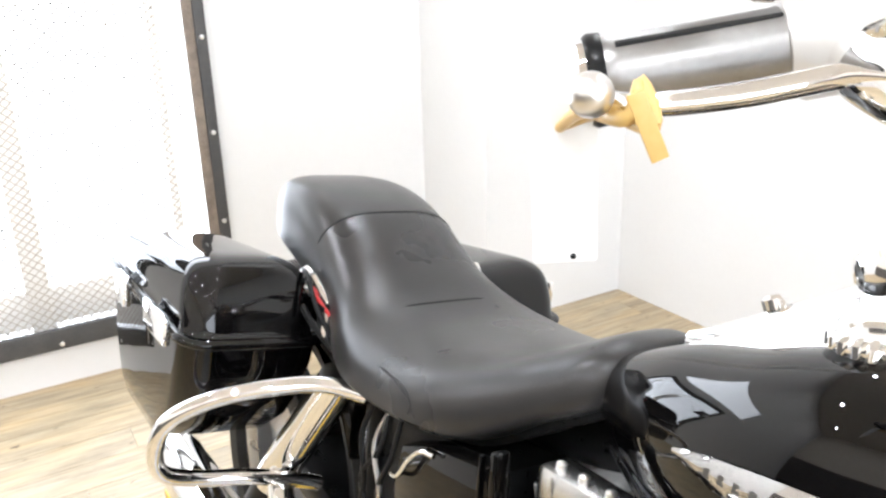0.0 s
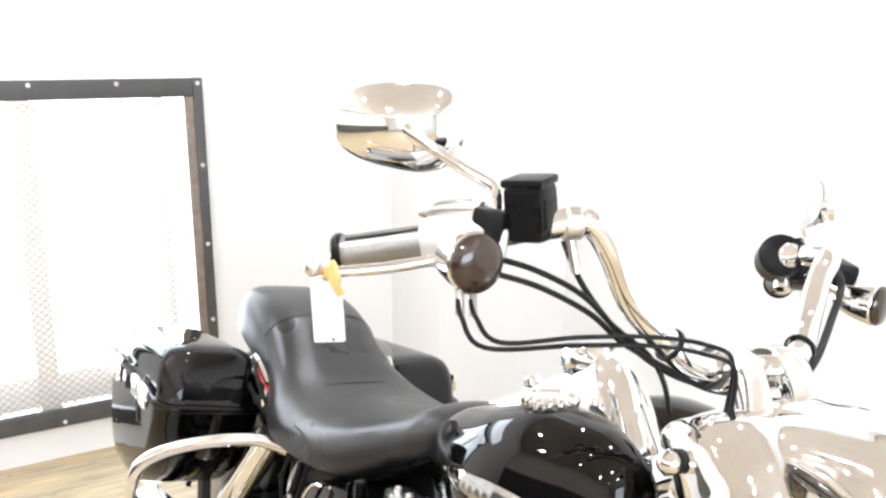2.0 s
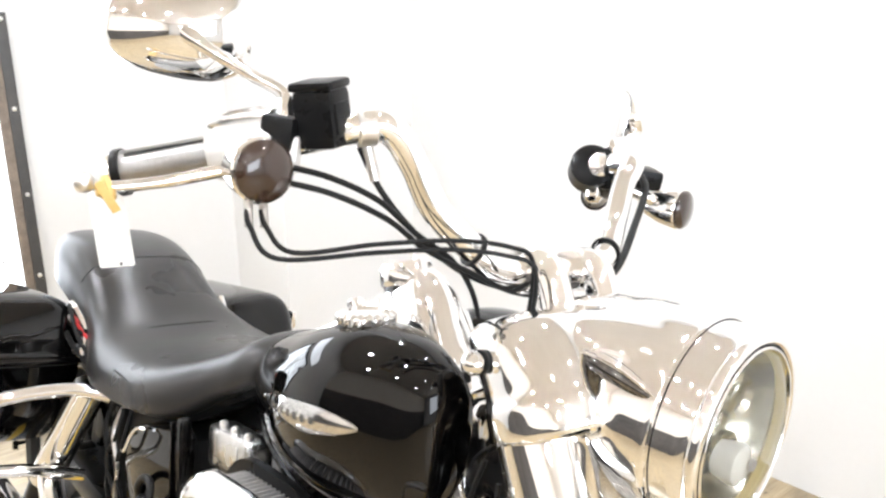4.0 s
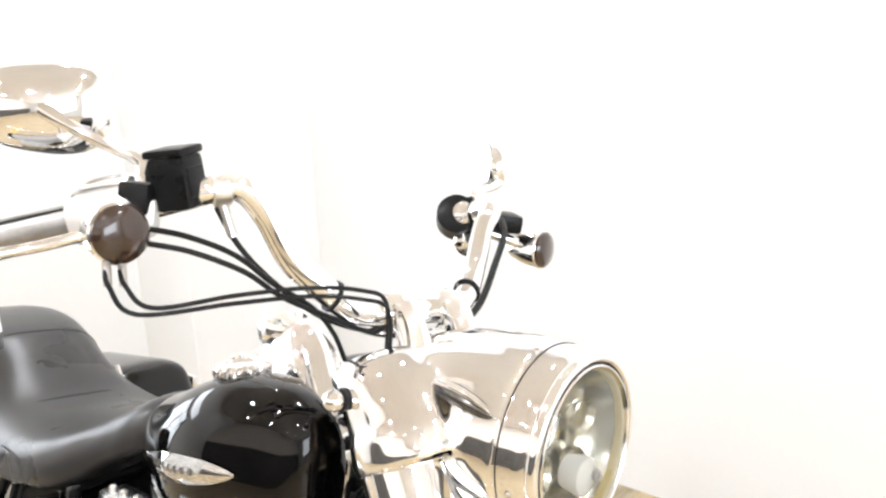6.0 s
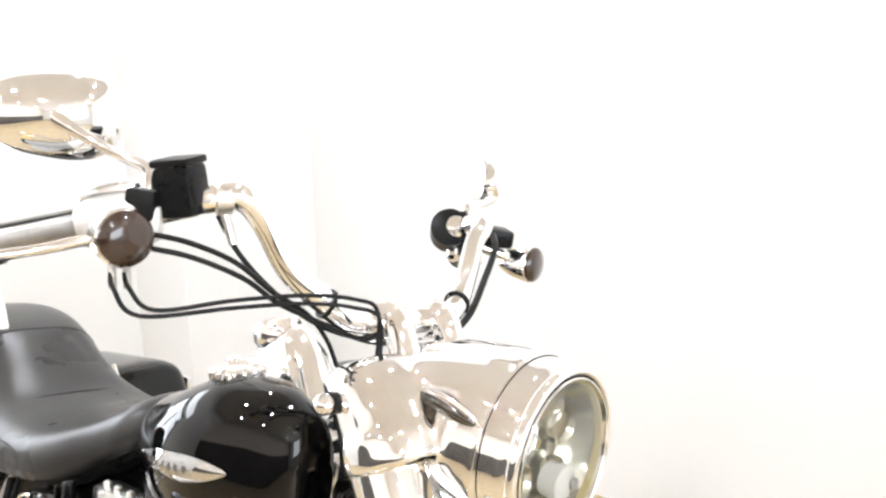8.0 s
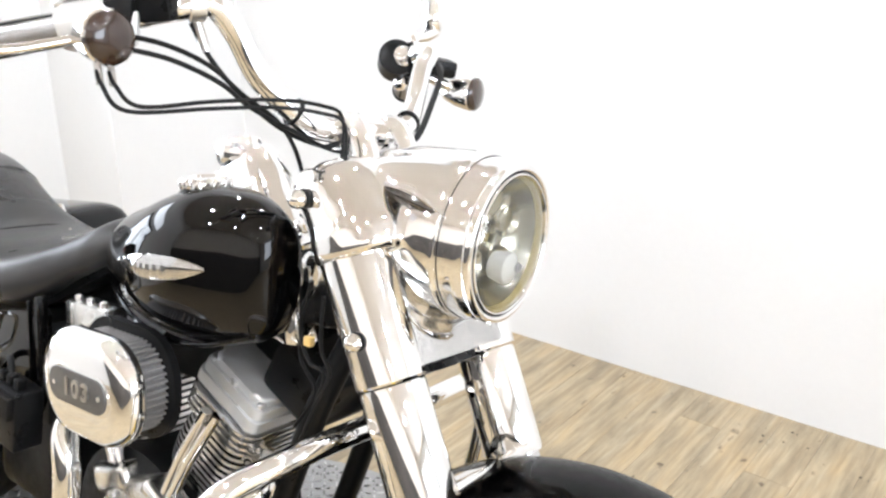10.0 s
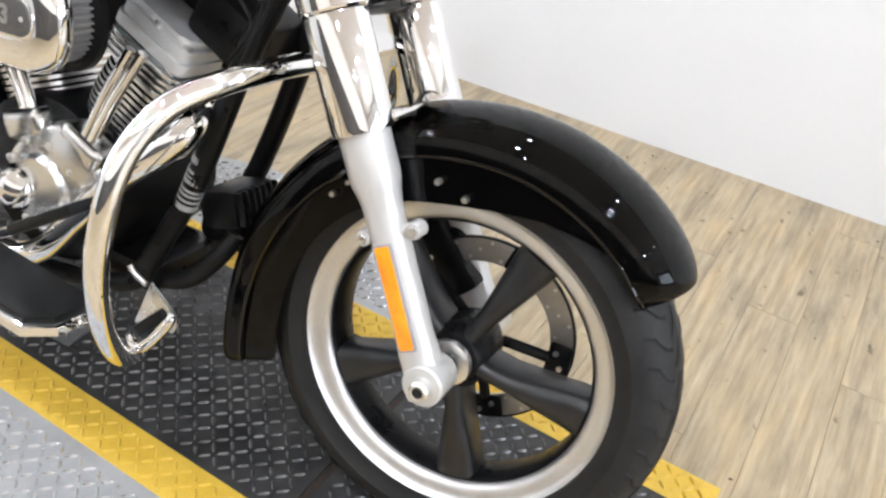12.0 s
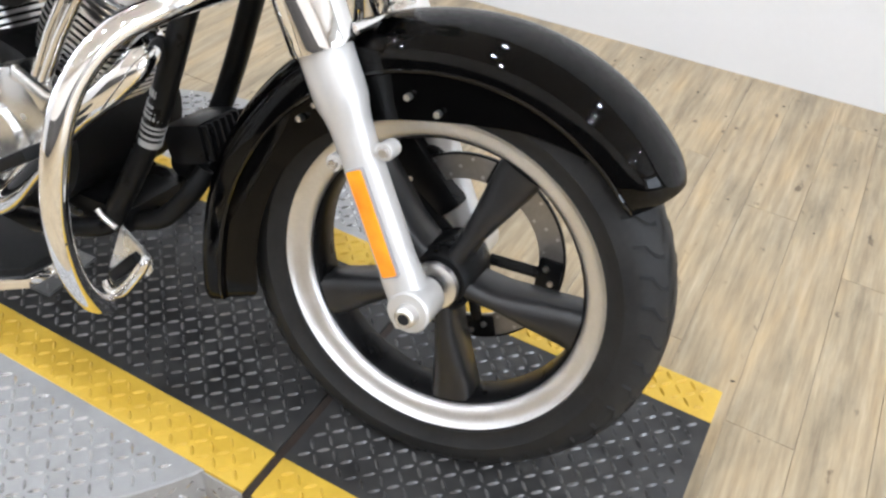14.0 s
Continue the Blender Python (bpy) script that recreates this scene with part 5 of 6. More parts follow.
for sgn in (-1, 1):
    cov = bpart("side_cover", prism([(-0.916, 0.664), (-0.93, 0.674), (-1.03, 0.648), (-1.082, 0.622), (-1.092, 0.56), (-1.070, 0.480), (-0.945, 0.470), (-0.914, 0.535)], 0.03, Matrix(((1, 0, 0, 0), (0, 0, sgn, 0.145 * sgn), (0, 1, 0, 0), (0, 0, 0, 1))), 0.008), PAINT, "gloss black side cover")
    bpart("cover_edge", box((0.011, 0.02, 0.155), pose(-0.908, 0.166 * sgn, 0.622, 0, -5, 0), 0.004), PAINT, "", cov)
    bpart("cover_rib", box((0.005, 0.008, 0.150), pose(-0.924, 0.176 * sgn, 0.615, 0, -5, 0), 0.002), PAINT, "", cov)
ebox = bpart("electric_box", box((0.080, 0.050, 0.100), pose(-0.915, -0.205, 0.510, 0, 4, 0), 0.006), SATIN_BLACK, "black electrical box")
bpart("box_lid", box((0.074, 0.012, 0.040), pose(-0.915, -0.234, 0.535, 0, 4, 0), 0.004), WRINKLE_BLACK, "", ebox)
for d_ in (-0.022, 0.0, 0.022):
    bpart("plug", box((0.014, 0.016, 0.018), pose(-0.915 + d_, -0.210, 0.568 - 0.06 * d_, 0, 4, 0), 0.003), SATIN_BLACK, "", ebox)
bpart("box_lead", tube([(-0.930, -0.205, 0.570), (-0.945, -0.198, 0.590), (-0.985, -0.19, 0.580), (-1.02, -0.182, 0.545), (-1.05, -0.16, 0.50)], 0.006, 10, 5), BLACK_RUBBER, "", ebox)
# chrome lead over the cover, and loose leads in the hollow behind it
bpart("chrome_lead", tube([(-1.086, -0.182, 0.582), (-1.066, -0.186, 0.592), (-1.048, -0.186, 0.622), (-1.030, -0.184, 0.642), (-1.006, -0.182, 0.648)], 0.0032, 10, 5), CHROME, "thin bright lead")
for x_, d_, mat_ in ((-1.118, 0.010, BLACK_RUBBER), (-1.135, -0.014, ALLOY), (-1.152, 0.018, BLACK_RUBBER), (-1.172, -0.010, BLACK_RUBBER)):
    bpart("wiring_lead", tube([(x_, -0.150, 0.655), (x_ + d_, -0.170, 0.59), (x_ - d_, -0.172, 0.53), (x_ + 0.5 * d_, -0.165, 0.47), (x_, -0.150, 0.41)], 0.0036, 8, 5), mat_, "thin lead hanging under the seat")
# passenger peg on its bracket under the shock
peg = bpart("peg_mount", tube([(-1.362, -0.200, 0.440), (-1.322, -0.206, 0.398), (-1.284, -0.210, 0.360)], [0.019, 0.020, 0.018], 16, 3), CHROME, "chrome passenger peg mount")
bpart("peg_bolt", lathe([(0.011, -0.004), (0.012, 0.004), (0.007, 0.008), (0.001, 0.009)], (-1.282, -0.232, 0.358), (0.2, -1, 0.1), 20), CHROME, "domed bolt", peg)
bpart("peg_arm", tube([(-1.290, -0.222, 0.352), (-1.215, -0.24, 0.382), (-1.110, -0.222, 0.430), (-0.96, -0.20, 0.480)], [0.012, 0.013, 0.013, 0.012], 14, 4), SATIN_BLACK, "black peg arm", peg)
bpart("gearbox", box((0.26, 0.22, 0.20), pose(-1.03, 0, 0.36), 0.03), WRINKLE_BLACK, "black cast gearbox")
bpart("swing_arm", box((0.36, 0.21, 0.060), pose(-1.36, 0, 0.335, 0, 4, 0), 0.015), SATIN_BLACK, "black swing arm")
bpart("inner_fender", box((0.05, 0.20, 0.30), pose(-1.235, 0, 0.50, 0, 14, 0), 0.015), SATIN_BLACK, "black inner fender")
bpart("rear_shock_mount", box((0.30, 0.24, 0.20), pose(-1.12, 0, 0.53), 0.02), SATIN_BLACK)

# engine
crank = bpart("crankcase", loft([[V(-0.73 + 0.150 * math.cos(a) * k, y, 0.34 + 0.14 * math.sin(a) * k) for a in np.linspace(0, 2 * math.pi, 40, endpoint=False)] for y, k in ((-0.118, 0.90), (-0.108, 1.0), (0.125, 1.0), (0.135, 0.9))]), WRINKLE_BLACK, "black crankcase")
camc = bmesh.new()
lathe([(0.088, 0.0), (0.090, 0.018), (0.080, 0.030), (0.060, 0.034), (0.056, 0.040), (0.052, 0.044), (0.001, 0.046)], (-0.700, -0.115, 0.345), (0, -1, 0), 48, camc)
lathe([(0.072, 0.0), (0.072, 0.022), (0.066, 0.031), (0.050, 0.036), (0.001, 0.038)], (-0.660, -0.112, 0.395), (0, -1, 0), 48, camc)
cam_cover = bpart("cam_cover", camc, CAST, "polished alloy cam cover with bolts", crank)
bpart("timer_cover", lathe([(0.040, -0.01), (0.040, 0.010), (0.034, 0.024), (0.022, 0.034), (0.010, 0.038), (0.001, 0.0385)], (-0.742, -0.150, 0.335), (0, -1, 0), 36), CHROME, "round polished timer cover", cam_cover)
for k in range(9):
    a = 2 * math.pi * k / 9
    bpart("bolt", lathe([(0.007, 0), (0.007, 0.006), (0.004, 0.008)], (-0.700 + 0.078 * math.cos(a), -0.142, 0.345 + 0.078 * math.sin(a)), (0, -1, 0), 12), ALLOY, "", cam_cover)


ROCKER = mottled("satin_cast_alloy", (0.66, 0.66, 0.65), (0.74, 0.74, 0.73), 0.28, 0.45, 14, 0.40, 0.05)


def cylinder(name, tilt, base):
    """One finned barrel with its head and rocker box; tilt in degrees from upright, + to the front."""
    m = Matrix.Translation(base) @ Matrix.Rotation(radians(tilt), 4, "Y")
    barrel_b = lathe([(0.050, 0.0), (0.050, 0.155)], (0, 0, 0), (0, 0, 1), 32)
    barrel_b.transform(m)
    cyl = bpart("cylinder", barrel_b, WRINKLE_BLACK, "black finned cylinder with bright fin edges")
    for k in range(14):
        z = 0.012 + 0.0108 * k
        w = 0.066 + 0.006 * math.sin(k / 13 * math.pi)
        out = rounded_rect(2 * w, 2 * (w + 0.010), 0.035, 6)
        fin = prism(out, 0.0032, m @ pose(0, 0, z), 0)
        bpart("fin", fin, WRINKLE_BLACK, "", cyl)
        edge = bmesh.new()
        path = [m @ Vector((x, y, z + 0.0016)) for x, y in rounded_rect(2 * w + 0.001, 2 * (w + 0.010) + 0.001, 0.035, 6)]
        skin(edge, [[p + (m.to_3x3() @ Vector(d)) for p in path] for d in ((0, 0, -0.0030), (0, 0, 0.0030))], cap=False)
        bpart("fin_edge", edge, ALLOY, "", cyl)
    head = bmesh.new()
    for k in range(4):
        prism(rounded_rect(0.150, 0.175, 0.03, 5), 0.0045, m @ pose(0, 0, 0.166 + 0.0115 * k), 0.001, head)
    box((0.125, 0.150, 0.05), m @ pose(0, 0, 0.185), 0.006, head)
    bpart("cylinder_head", head, CAST, "bright ribbed cylinder head", cyl)
    rock = bmesh.new()
    prism(rounded_rect(0.144, 0.160, 0.016, 5), 0.020, m @ pose(0, 0, 0.212), 0.003, rock)
    prism(rounded_rect(0.138, 0.154, 0.018, 5), 0.018, m @ pose(0, 0, 0.2335), 0.003, rock)
    prism(rounded_rect(0.126, 0.142, 0.024, 5), 0.012, m @ pose(0, 0, 0.2530), 0.009, rock, 3)
    rb = bpart("rocker_box", rock, ROCKER, "polished rocker box", cyl)
    for x, y in ((-0.056, -0.064), (0.056, -0.064), (0.0, -0.069), (-0.056, 0.064), (0.056, 0.064)):
        bpart("rocker_bolt", lathe([(0.0075, 0), (0.0075, 0.010), (0.005, 0.012)], m @ Vector((x, y, 0.247)), m.to_3x3() @ Vector((0, 0, 1)), 12), ALLOY, "", rb)
    return cyl


cylinder("front", 22.5, (-0.652, 0.0, 0.410))
cylinder("rear", -22.5, (-0.800, 0.0, 0.410))
for x0, x1, z1 in ((-0.618, -0.535, 0.612), (-0.632, -0.558, 0.612), (-0.735, -0.82, 0.60), (-0.75, -0.85, 0.60)):
    pr = tube([(x0, -0.128, 0.445), (x0 + (x1 - x0) * 0.5, -0.128, 0.53), (x1, -0.118, z1)], [0.0100, 0.0088, 0.0078], 14)
    bpart("pushrod_tube", pr, CHROME, "chrome pushrod tube")
bpart("tappet_block", box((0.09, 0.05, 0.05), pose(-0.632, -0.122, 0.435, 0, 22, 0), 0.016, None, 3), CAST, "alloy tappet block")
bpart("tappet_block", box((0.09, 0.05, 0.05), pose(-0.75, -0.122, 0.435, 0, -22, 0), 0.016, None, 3), CAST, "alloy tappet block")

# Made-up dark mass that closes the view between tank and cylinders.
bpart("dark_fill_block", box((0.34, 0.10, 0.150), pose(-0.665, 0.055, 0.645, 0, -3, 0), 0.02), WRINKLE_BLACK, "black filler block added behind the air cleaner")

# air cleaner: pleated element behind a chrome oval cover
AC = Vector((-0.654, -0.172, 0.650))
ACM = axes_pose(AC, (1, 0, 0.07), (-0.07, 0, 1), (0, -1, 0))
back = bpart("air_cleaner", prism(rounded_rect(0.216, 0.160, 0.070, 10), 0.012, ACM, 0.003), SATIN_BLACK, "oval air cleaner with chrome cover")
pl = bmesh.new()
dense = [Vector((x, y, 0)) for x, y in rounded_rect(0.190, 0.132, 0.060, 40)]
steps, ring = [0.0], []
for a_, b_ in zip(dense, dense[1:] + dense[:1]):
    steps.append(steps[-1] + (b_ - a_).length)
for k in range(216):
    at_ = steps[-1] * k / 216
    i_ = max(i for i in range(len(dense)) if steps[i] <= at_ + 1e-9)
    p = dense[i_].lerp(dense[(i_ + 1) % len(dense)], (at_ - steps[i_]) / max(steps[i_ + 1] - steps[i_], 1e-9))
    r = 1.0 if k % 4 < 2 else 0.93
    ring.append((p.x * r, p.y * r))
skin(pl, [[ACM @ Vector((x, y, d)) for x, y in ring] for d in (0.010, 0.060)])
bpart("filter_element", pl, FILTER_GREY, "grey pleated filter", back)
cover = bmesh.new()
rows = []
for k, d in ((1.0, 0.052), (1.03, 0.056), (1.03, 0.066), (0.99, 0.076), (0.90, 0.083), (0.72, 0.0865), (0.4, 0.0875), (0.01, 0.088)):
    rows.append([ACM @ Vector((x * k, y * k, d)) for x, y in rounded_rect(0.204, 0.150, 0.066, 10)])
skin(cover, rows)
acc = bpart("cover", cover, CHROME, "chrome oval cover", back)
bpart("badge_plate", prism(rounded_rect(0.132, 0.048, 0.021, 6), 0.0045, ACM @ pose(0, 0, 0.0855), 0.0012), BADGE_GREY, "grey oval plate", acc)
bpart("plate_rim", prism(rounded_rect(0.142, 0.058, 0.026, 6), 0.003, ACM @ pose(0, 0, 0.0850), 0.001), CHROME, "", acc)
for sign, at_x in (("1", -0.0205), ("0", 0.0), ("3", 0.0220)):
    fc = bpy.data.curves.new("digit", "FONT")
    fc.body, fc.size, fc.extrude, fc.offset, fc.align_x, fc.align_y = sign, 0.034, 0.0012, 0.0010, "CENTER", "CENTER"
    fo = new("digit", fc)
    txt = bmesh.new()
    txt.from_mesh(fo.evaluated_get(bpy.context.evaluated_depsgraph_get()).to_mesh())
    bpy.data.objects.remove(fo)
    bmesh.ops.remove_doubles(txt, verts=txt.verts[:], dist=0.00001)
    txt.transform(ACM @ pose(at_x, 0, 0.0912))
    bpart("digit", txt, STEEL, "raised bright numeral " + sign, acc)
for s in (-1, 1):
    bpart("plate_screw", lathe([(0.0035, 0), (0.0035, 0.0015)], ACM @ Vector((0.052 * s, 0, 0.0898)), (0, -1, 0), 12), ALLOY, "", acc)
coil = bpart("coil_cover", box((0.110, 0.045, 0.062), pose(-0.822, -0.126, 0.676, 0, -4, 0), 0.010), CAST, "polished bracket cover")
for d_ in (-0.045, -0.005, 0.040):
    bpart("cover_bolt", lathe([(0.006, 0), (0.006, 0.008), (0.003, 0.010)], (-0.822 + 0.8 * d_, -0.134, 0.705 + 0.07 * d_), (0, 0, 1), 12), ALLOY, "", coil)
for d_ in (-0.03, 0.03):
    bpart("cover_step", box((0.004, 0.003, 0.048), pose(-0.822 + d_, -0.1490, 0.676, 0, -4, 0), 0.001), ALLOY, "", coil)

# exhaust
def pipe(name, pts, r, mat, label="", smooth=7):
    return bpart(name, tube(pts, r, 20, smooth), mat, label)


pipe("header_pipe", [(-0.525, -0.05, 0.535), (-0.455, -0.09, 0.552), (-0.420, -0.145, 0.545), (-0.452, -0.168, 0.500), (-0.52, -0.172, 0.435), (-0.60, -0.170, 0.34), (-0.68, -0.170, 0.25), (-0.78, -0.172, 0.215), (-1.0, -0.185, 0.230), (-1.20, -0.20, 0.25)], 0.021, CHROME, "chrome front exhaust header")
pipe("header_pipe", [(-0.86, -0.07, 0.58), (-0.835, -0.14, 0.56), (-0.805, -0.185, 0.512), (-0.783, -0.195, 0.455), (-0.788, -0.195, 0.385), (-0.843, -0.193, 0.309), (-0.915, -0.19, 0.258), (-1.05, -0.19, 0.235)], 0.021, CHROME, "chrome rear exhaust header")
pipe("muffler", [(-1.18, -0.195, 0.245), (-1.26, -0.212, 0.250), (-1.36, -0.220, 0.254), (-1.70, -0.222, 0.258), (-1.78, -0.222, 0.258)], [0.03, 0.043, 0.046, 0.048, 0.045], CHROME, "long chrome muffler", 5)

# engine guard
gp = [(-0.300, -0.03, 0.662), (-0.303, -0.10, 0.664), (-0.315, -0.21, 0.655), (-0.340, -0.275, 0.628), (-0.358, -0.318, 0.575), (-0.366, -0.340, 0.505), (-0.380, -0.338, 0.41), (-0.405, -0.302, 0.305), (-0.432, -0.248, 0.215), (-0.452, -0.200, 0.166)]
bpart("engine_guard", tube(gp, 0.016, 20, 7), CHROME, "chrome tubular engine guard")
bpart("engine_guard_far", tube([(x, -y, z) for x, y, z in gp], 0.016, 20, 7), CHROME, "chrome tubular engine guard")
# regulator, oil filter, horn between the down tubes
reg = bpart("regulator", box((0.080, 0.11, 0.070), pose(-0.438, 0.01, 0.378, 0, -20, 0), 0.022), SATIN_BLACK, "black finned regulator")
for k in range(7):
    bpart("cooling_fin", box((0.012, 0.005, 0.056), pose(-0.398, -0.035 + 0.015 * k, 0.392, 0, -20, 0), 0.002), SATIN_BLACK, "", reg)
bpart("oil_filter", lathe([(0.036, 0), (0.038, 0.005), (0.038, 0.08), (0.03, 0.09)], (-0.52, 0.06, 0.30), (1, 0, 0), 28), SATIN_BLACK, "black oil filter")
bpart("oil_hose", tube([(-0.530, -0.05, 0.215), (-0.470, -0.055, 0.245), (-0.420, -0.05, 0.305), (-0.405, -0.03, 0.345)], 0.016, 14, 5), BLACK_RUBBER, "thick black oil hose")
bpart("oil_pan", box((0.16, 0.17, 0.05), pose(-0.60, 0.0, 0.225), 0.015), SATIN_BLACK)
# front shock-like tube with bright label (brake line guard)
bpart("down_tube", tube([(-0.352, 0.03, 0.80), (-0.378, 0.06, 0.70), (-0.398, 0.075, 0.62), (-0.459, 0.082, 0.414), (-0.535, 0.085, 0.25)], 0.018, 18, 4), SATIN_BLACK, "black down tube")
dt = bpart("down_tube", tube([(-0.352, -0.03, 0.80), (-0.378, -0.06, 0.70), (-0.398, -0.075, 0.62), (-0.459, -0.082, 0.414), (-0.535, -0.085, 0.25)], 0.018, 18, 4), SATIN_BLACK, "black down tube with grey printed label")
LABEL_GREY = mottled("grey_print", (0.30, 0.30, 0.30), (0.42, 0.42, 0.41), 0.4, 0, 90)
for z_, h in ((0.475, 0.006), (0.455, 0.0025), (0.446, 0.0015), (0.438, 0.003), (0.424, 0.002), (0.416, 0.002), (0.406, 0.002), (0.394, 0.005)):
    p = Vector((-0.398, -0.075, 0.62)).lerp(Vector((-0.459, -0.082, 0.414)), (0.62 - z_) / 0.206)
    bpart("label_bar", lathe_closed([(0.0186, -h), (0.0186, h), (0.0179, h), (0.0179, -h)], p, Vector((-0.061, -0.007, -0.206)), 18), LABEL_GREY, "", dt)
# leads beside the steering head
for pts_ in ([(-0.371, -0.12, 0.853), (-0.386, -0.12, 0.789), (-0.365, -0.12, 0.747), (-0.340, -0.118, 0.735), (-0.36, -0.12, 0.66), (-0.385, -0.118, 0.60)],
             [(-0.345, -0.125, 0.84), (-0.342, -0.128, 0.80), (-0.338, -0.128, 0.77), (-0.325, -0.125, 0.745), (-0.345, -0.12, 0.70)],
             [(-0.40, -0.10, 0.80), (-0.40, -0.10, 0.74), (-0.37, -0.10, 0.70), (-0.40, -0.10, 0.64)]):
    bpart("wiring_lead", tube(pts_, 0.0028, 8, 6), BLACK_RUBBER, "thin black wiring lead")
bpart("lead_clip", box((0.012, 0.010, 0.012), pose(-0.366, -0.122, 0.775), 0.002), TIE_YELLOW, "small tan clip")
# foot boards, brake pedal, stand
fbm = pose(-0.655, -0.268, 0.236, 4, 3, 0)
board = bpart("footboard", prism([(0.16, 0.045), (0.15, 0.062), (-0.15, 0.062), (-0.165, 0.03), (-0.165, -0.03), (-0.15, -0.055), (0.12, -0.055), (0.155, -0.02)], 0.016, fbm, 0.004), CHROME, "chrome footboard with black rubber pad")
bpart("rubber_pad", prism([(0.15, 0.036), (0.14, 0.052), (-0.14, 0.052), (-0.155, 0.03), (-0.155, -0.03), (-0.14, -0.046), (0.115, -0.046), (0.145, -0.018)], 0.012, fbm @ pose(0, 0, 0.0165), 0.004), BLACK_RUBBER, "ribbed black rubber pad", board)
pedal = bpart("brake_pedal", tube([(-0.78, -0.18, 0.25), (-0.70, -0.22, 0.29), (-0.60, -0.25, 0.36)], [0.009, 0.009, 0.008], 12, 4), CHROME, "chrome brake pedal")
bpart("pedal_pad", box((0.15, 0.045, 0.018), pose(-0.560, -0.252, 0.385, 0, -34, 0), 0.007), BLACK_RUBBER, "black rubber pedal pad", pedal)
tab = bpart("guard_bracket", prism([(-0.445, 0.293), (-0.391, 0.258), (-0.388, 0.240), (-0.396, 0.227), (-0.471, 0.212)], 0.006, Matrix(((1, 0, 0, 0), (0, 0, -1, -0.166), (0, 1, 0, 0), (0, 0, 0, 1))), 0.0015), CAST, "bright footrest bracket")
bpart("bracket_loop", tube([(-0.475, -0.176, 0.190), (-0.465, -0.178, 0.178), (-0.440, -0.180, 0.186), (-0.400, -0.180, 0.245), (-0.394, -0.178, 0.262)], [0.006, 0.008, 0.009, 0.009, 0.006], 12, 5), CHROME, "", tab)
bpart("bracket_slot", box((0.075, 0.010, 0.020), pose(-0.437, -0.176, 0.228, 0, -48, 0), 0.006), SATIN_BLACK, "", tab)
bpart("bracket_rod", tube([(-0.490, -0.168, 0.304), (-0.478, -0.168, 0.294), (-0.455, -0.168, 0.285)], 0.0045, 10, 3), ALLOY, "", tab)
stand_foot = BODY.inverted() @ Vector((-0.72, 0.24, 0.006))
bpart("side_stand", tube([(-0.70, 0.14, 0.21), (-0.70, 0.17, 0.14), stand_foot + V(0, 0, 0.0)], 0.011, 12, 4), SATIN_BLACK, "black side stand")

# rear wheel, fender
rw = Vector((-1.595, 0, 0.312))
rtyre = bpart("rear_wheel", lathe_closed([(0.236, -0.055), (0.25, -0.076), (0.275, -0.08), (0.300, -0.062), (0.311, -0.03), (0.313, 0.0), (0.311, 0.03), (0.300, 0.062), (0.275, 0.08), (0.25, 0.076), (0.236, 0.055), (0.22, 0.05), (0.22, -0.05)], rw, Y, 80), RUBBER, "black rear tyre on an alloy rim")
bpart("rim", lathe_closed([(0.238, -0.058), (0.225, -0.056), (0.212, -0.045), (0.205, 0.0), (0.212, 0.045), (0.225, 0.056), (0.238, 0.058)], rw, Y, 64), ALLOY, "", rtyre)
bpart("hub", lathe([(0.001, -0.06), (0.045, -0.058), (0.05, 0.058), (0.001, 0.06)], rw, Y, 32), SATIN_BLACK, "", rtyre)
for k in range(5):
    bpart("spoke", box((0.055, 0.05, 0.17), Matrix.Translation(rw) @ Matrix.Rotation(radians(72 * k + 12), 4, "Y") @ pose(0, 0, 0.125), 0.008), SATIN_BLACK, "", rtyre)
rows = []
for ang in np.linspace(-62, 105, 24):
    rows.append([p + rw for p in fender_ring(radians(ang), 0.29, None, 0.365, 0.098)])
fb = bmesh.new()
skin(fb, rows, cap=False, close=False)
bmesh.ops.solidify(fb, geom=fb.faces[:], thickness=0.0035)
bpart("rear_fender", fb, PAINT, "gloss black rear fender")

# saddlebags and their guards
def bag_outline(x0, inset, sgn, z0):
    """Rounded plan outline of a bag, which falls a little to the rear."""
    x1, y0, y1 = -1.80, 0.124, 0.352
    r = max(0.044 - 0.2 * inset, 0.028)
    pts = []
    for x, y in rounded_rect(x0 - x1 - 2 * inset, y1 - y0 - 2 * inset, min(r, (y1 - y0) / 2 - inset - 0.001), 10):
        x, y = (x0 + x1) / 2 + x, (y0 + y1) / 2 + y
        pts.append(Vector((x, sgn * y, z0 - (0.036 if sgn > 0 else 0.0) + 0.08 * (y - y0) - 1.4 * max(0.0, z0 - 0.65) * max(0.0, -1.37 - x))))
    return pts


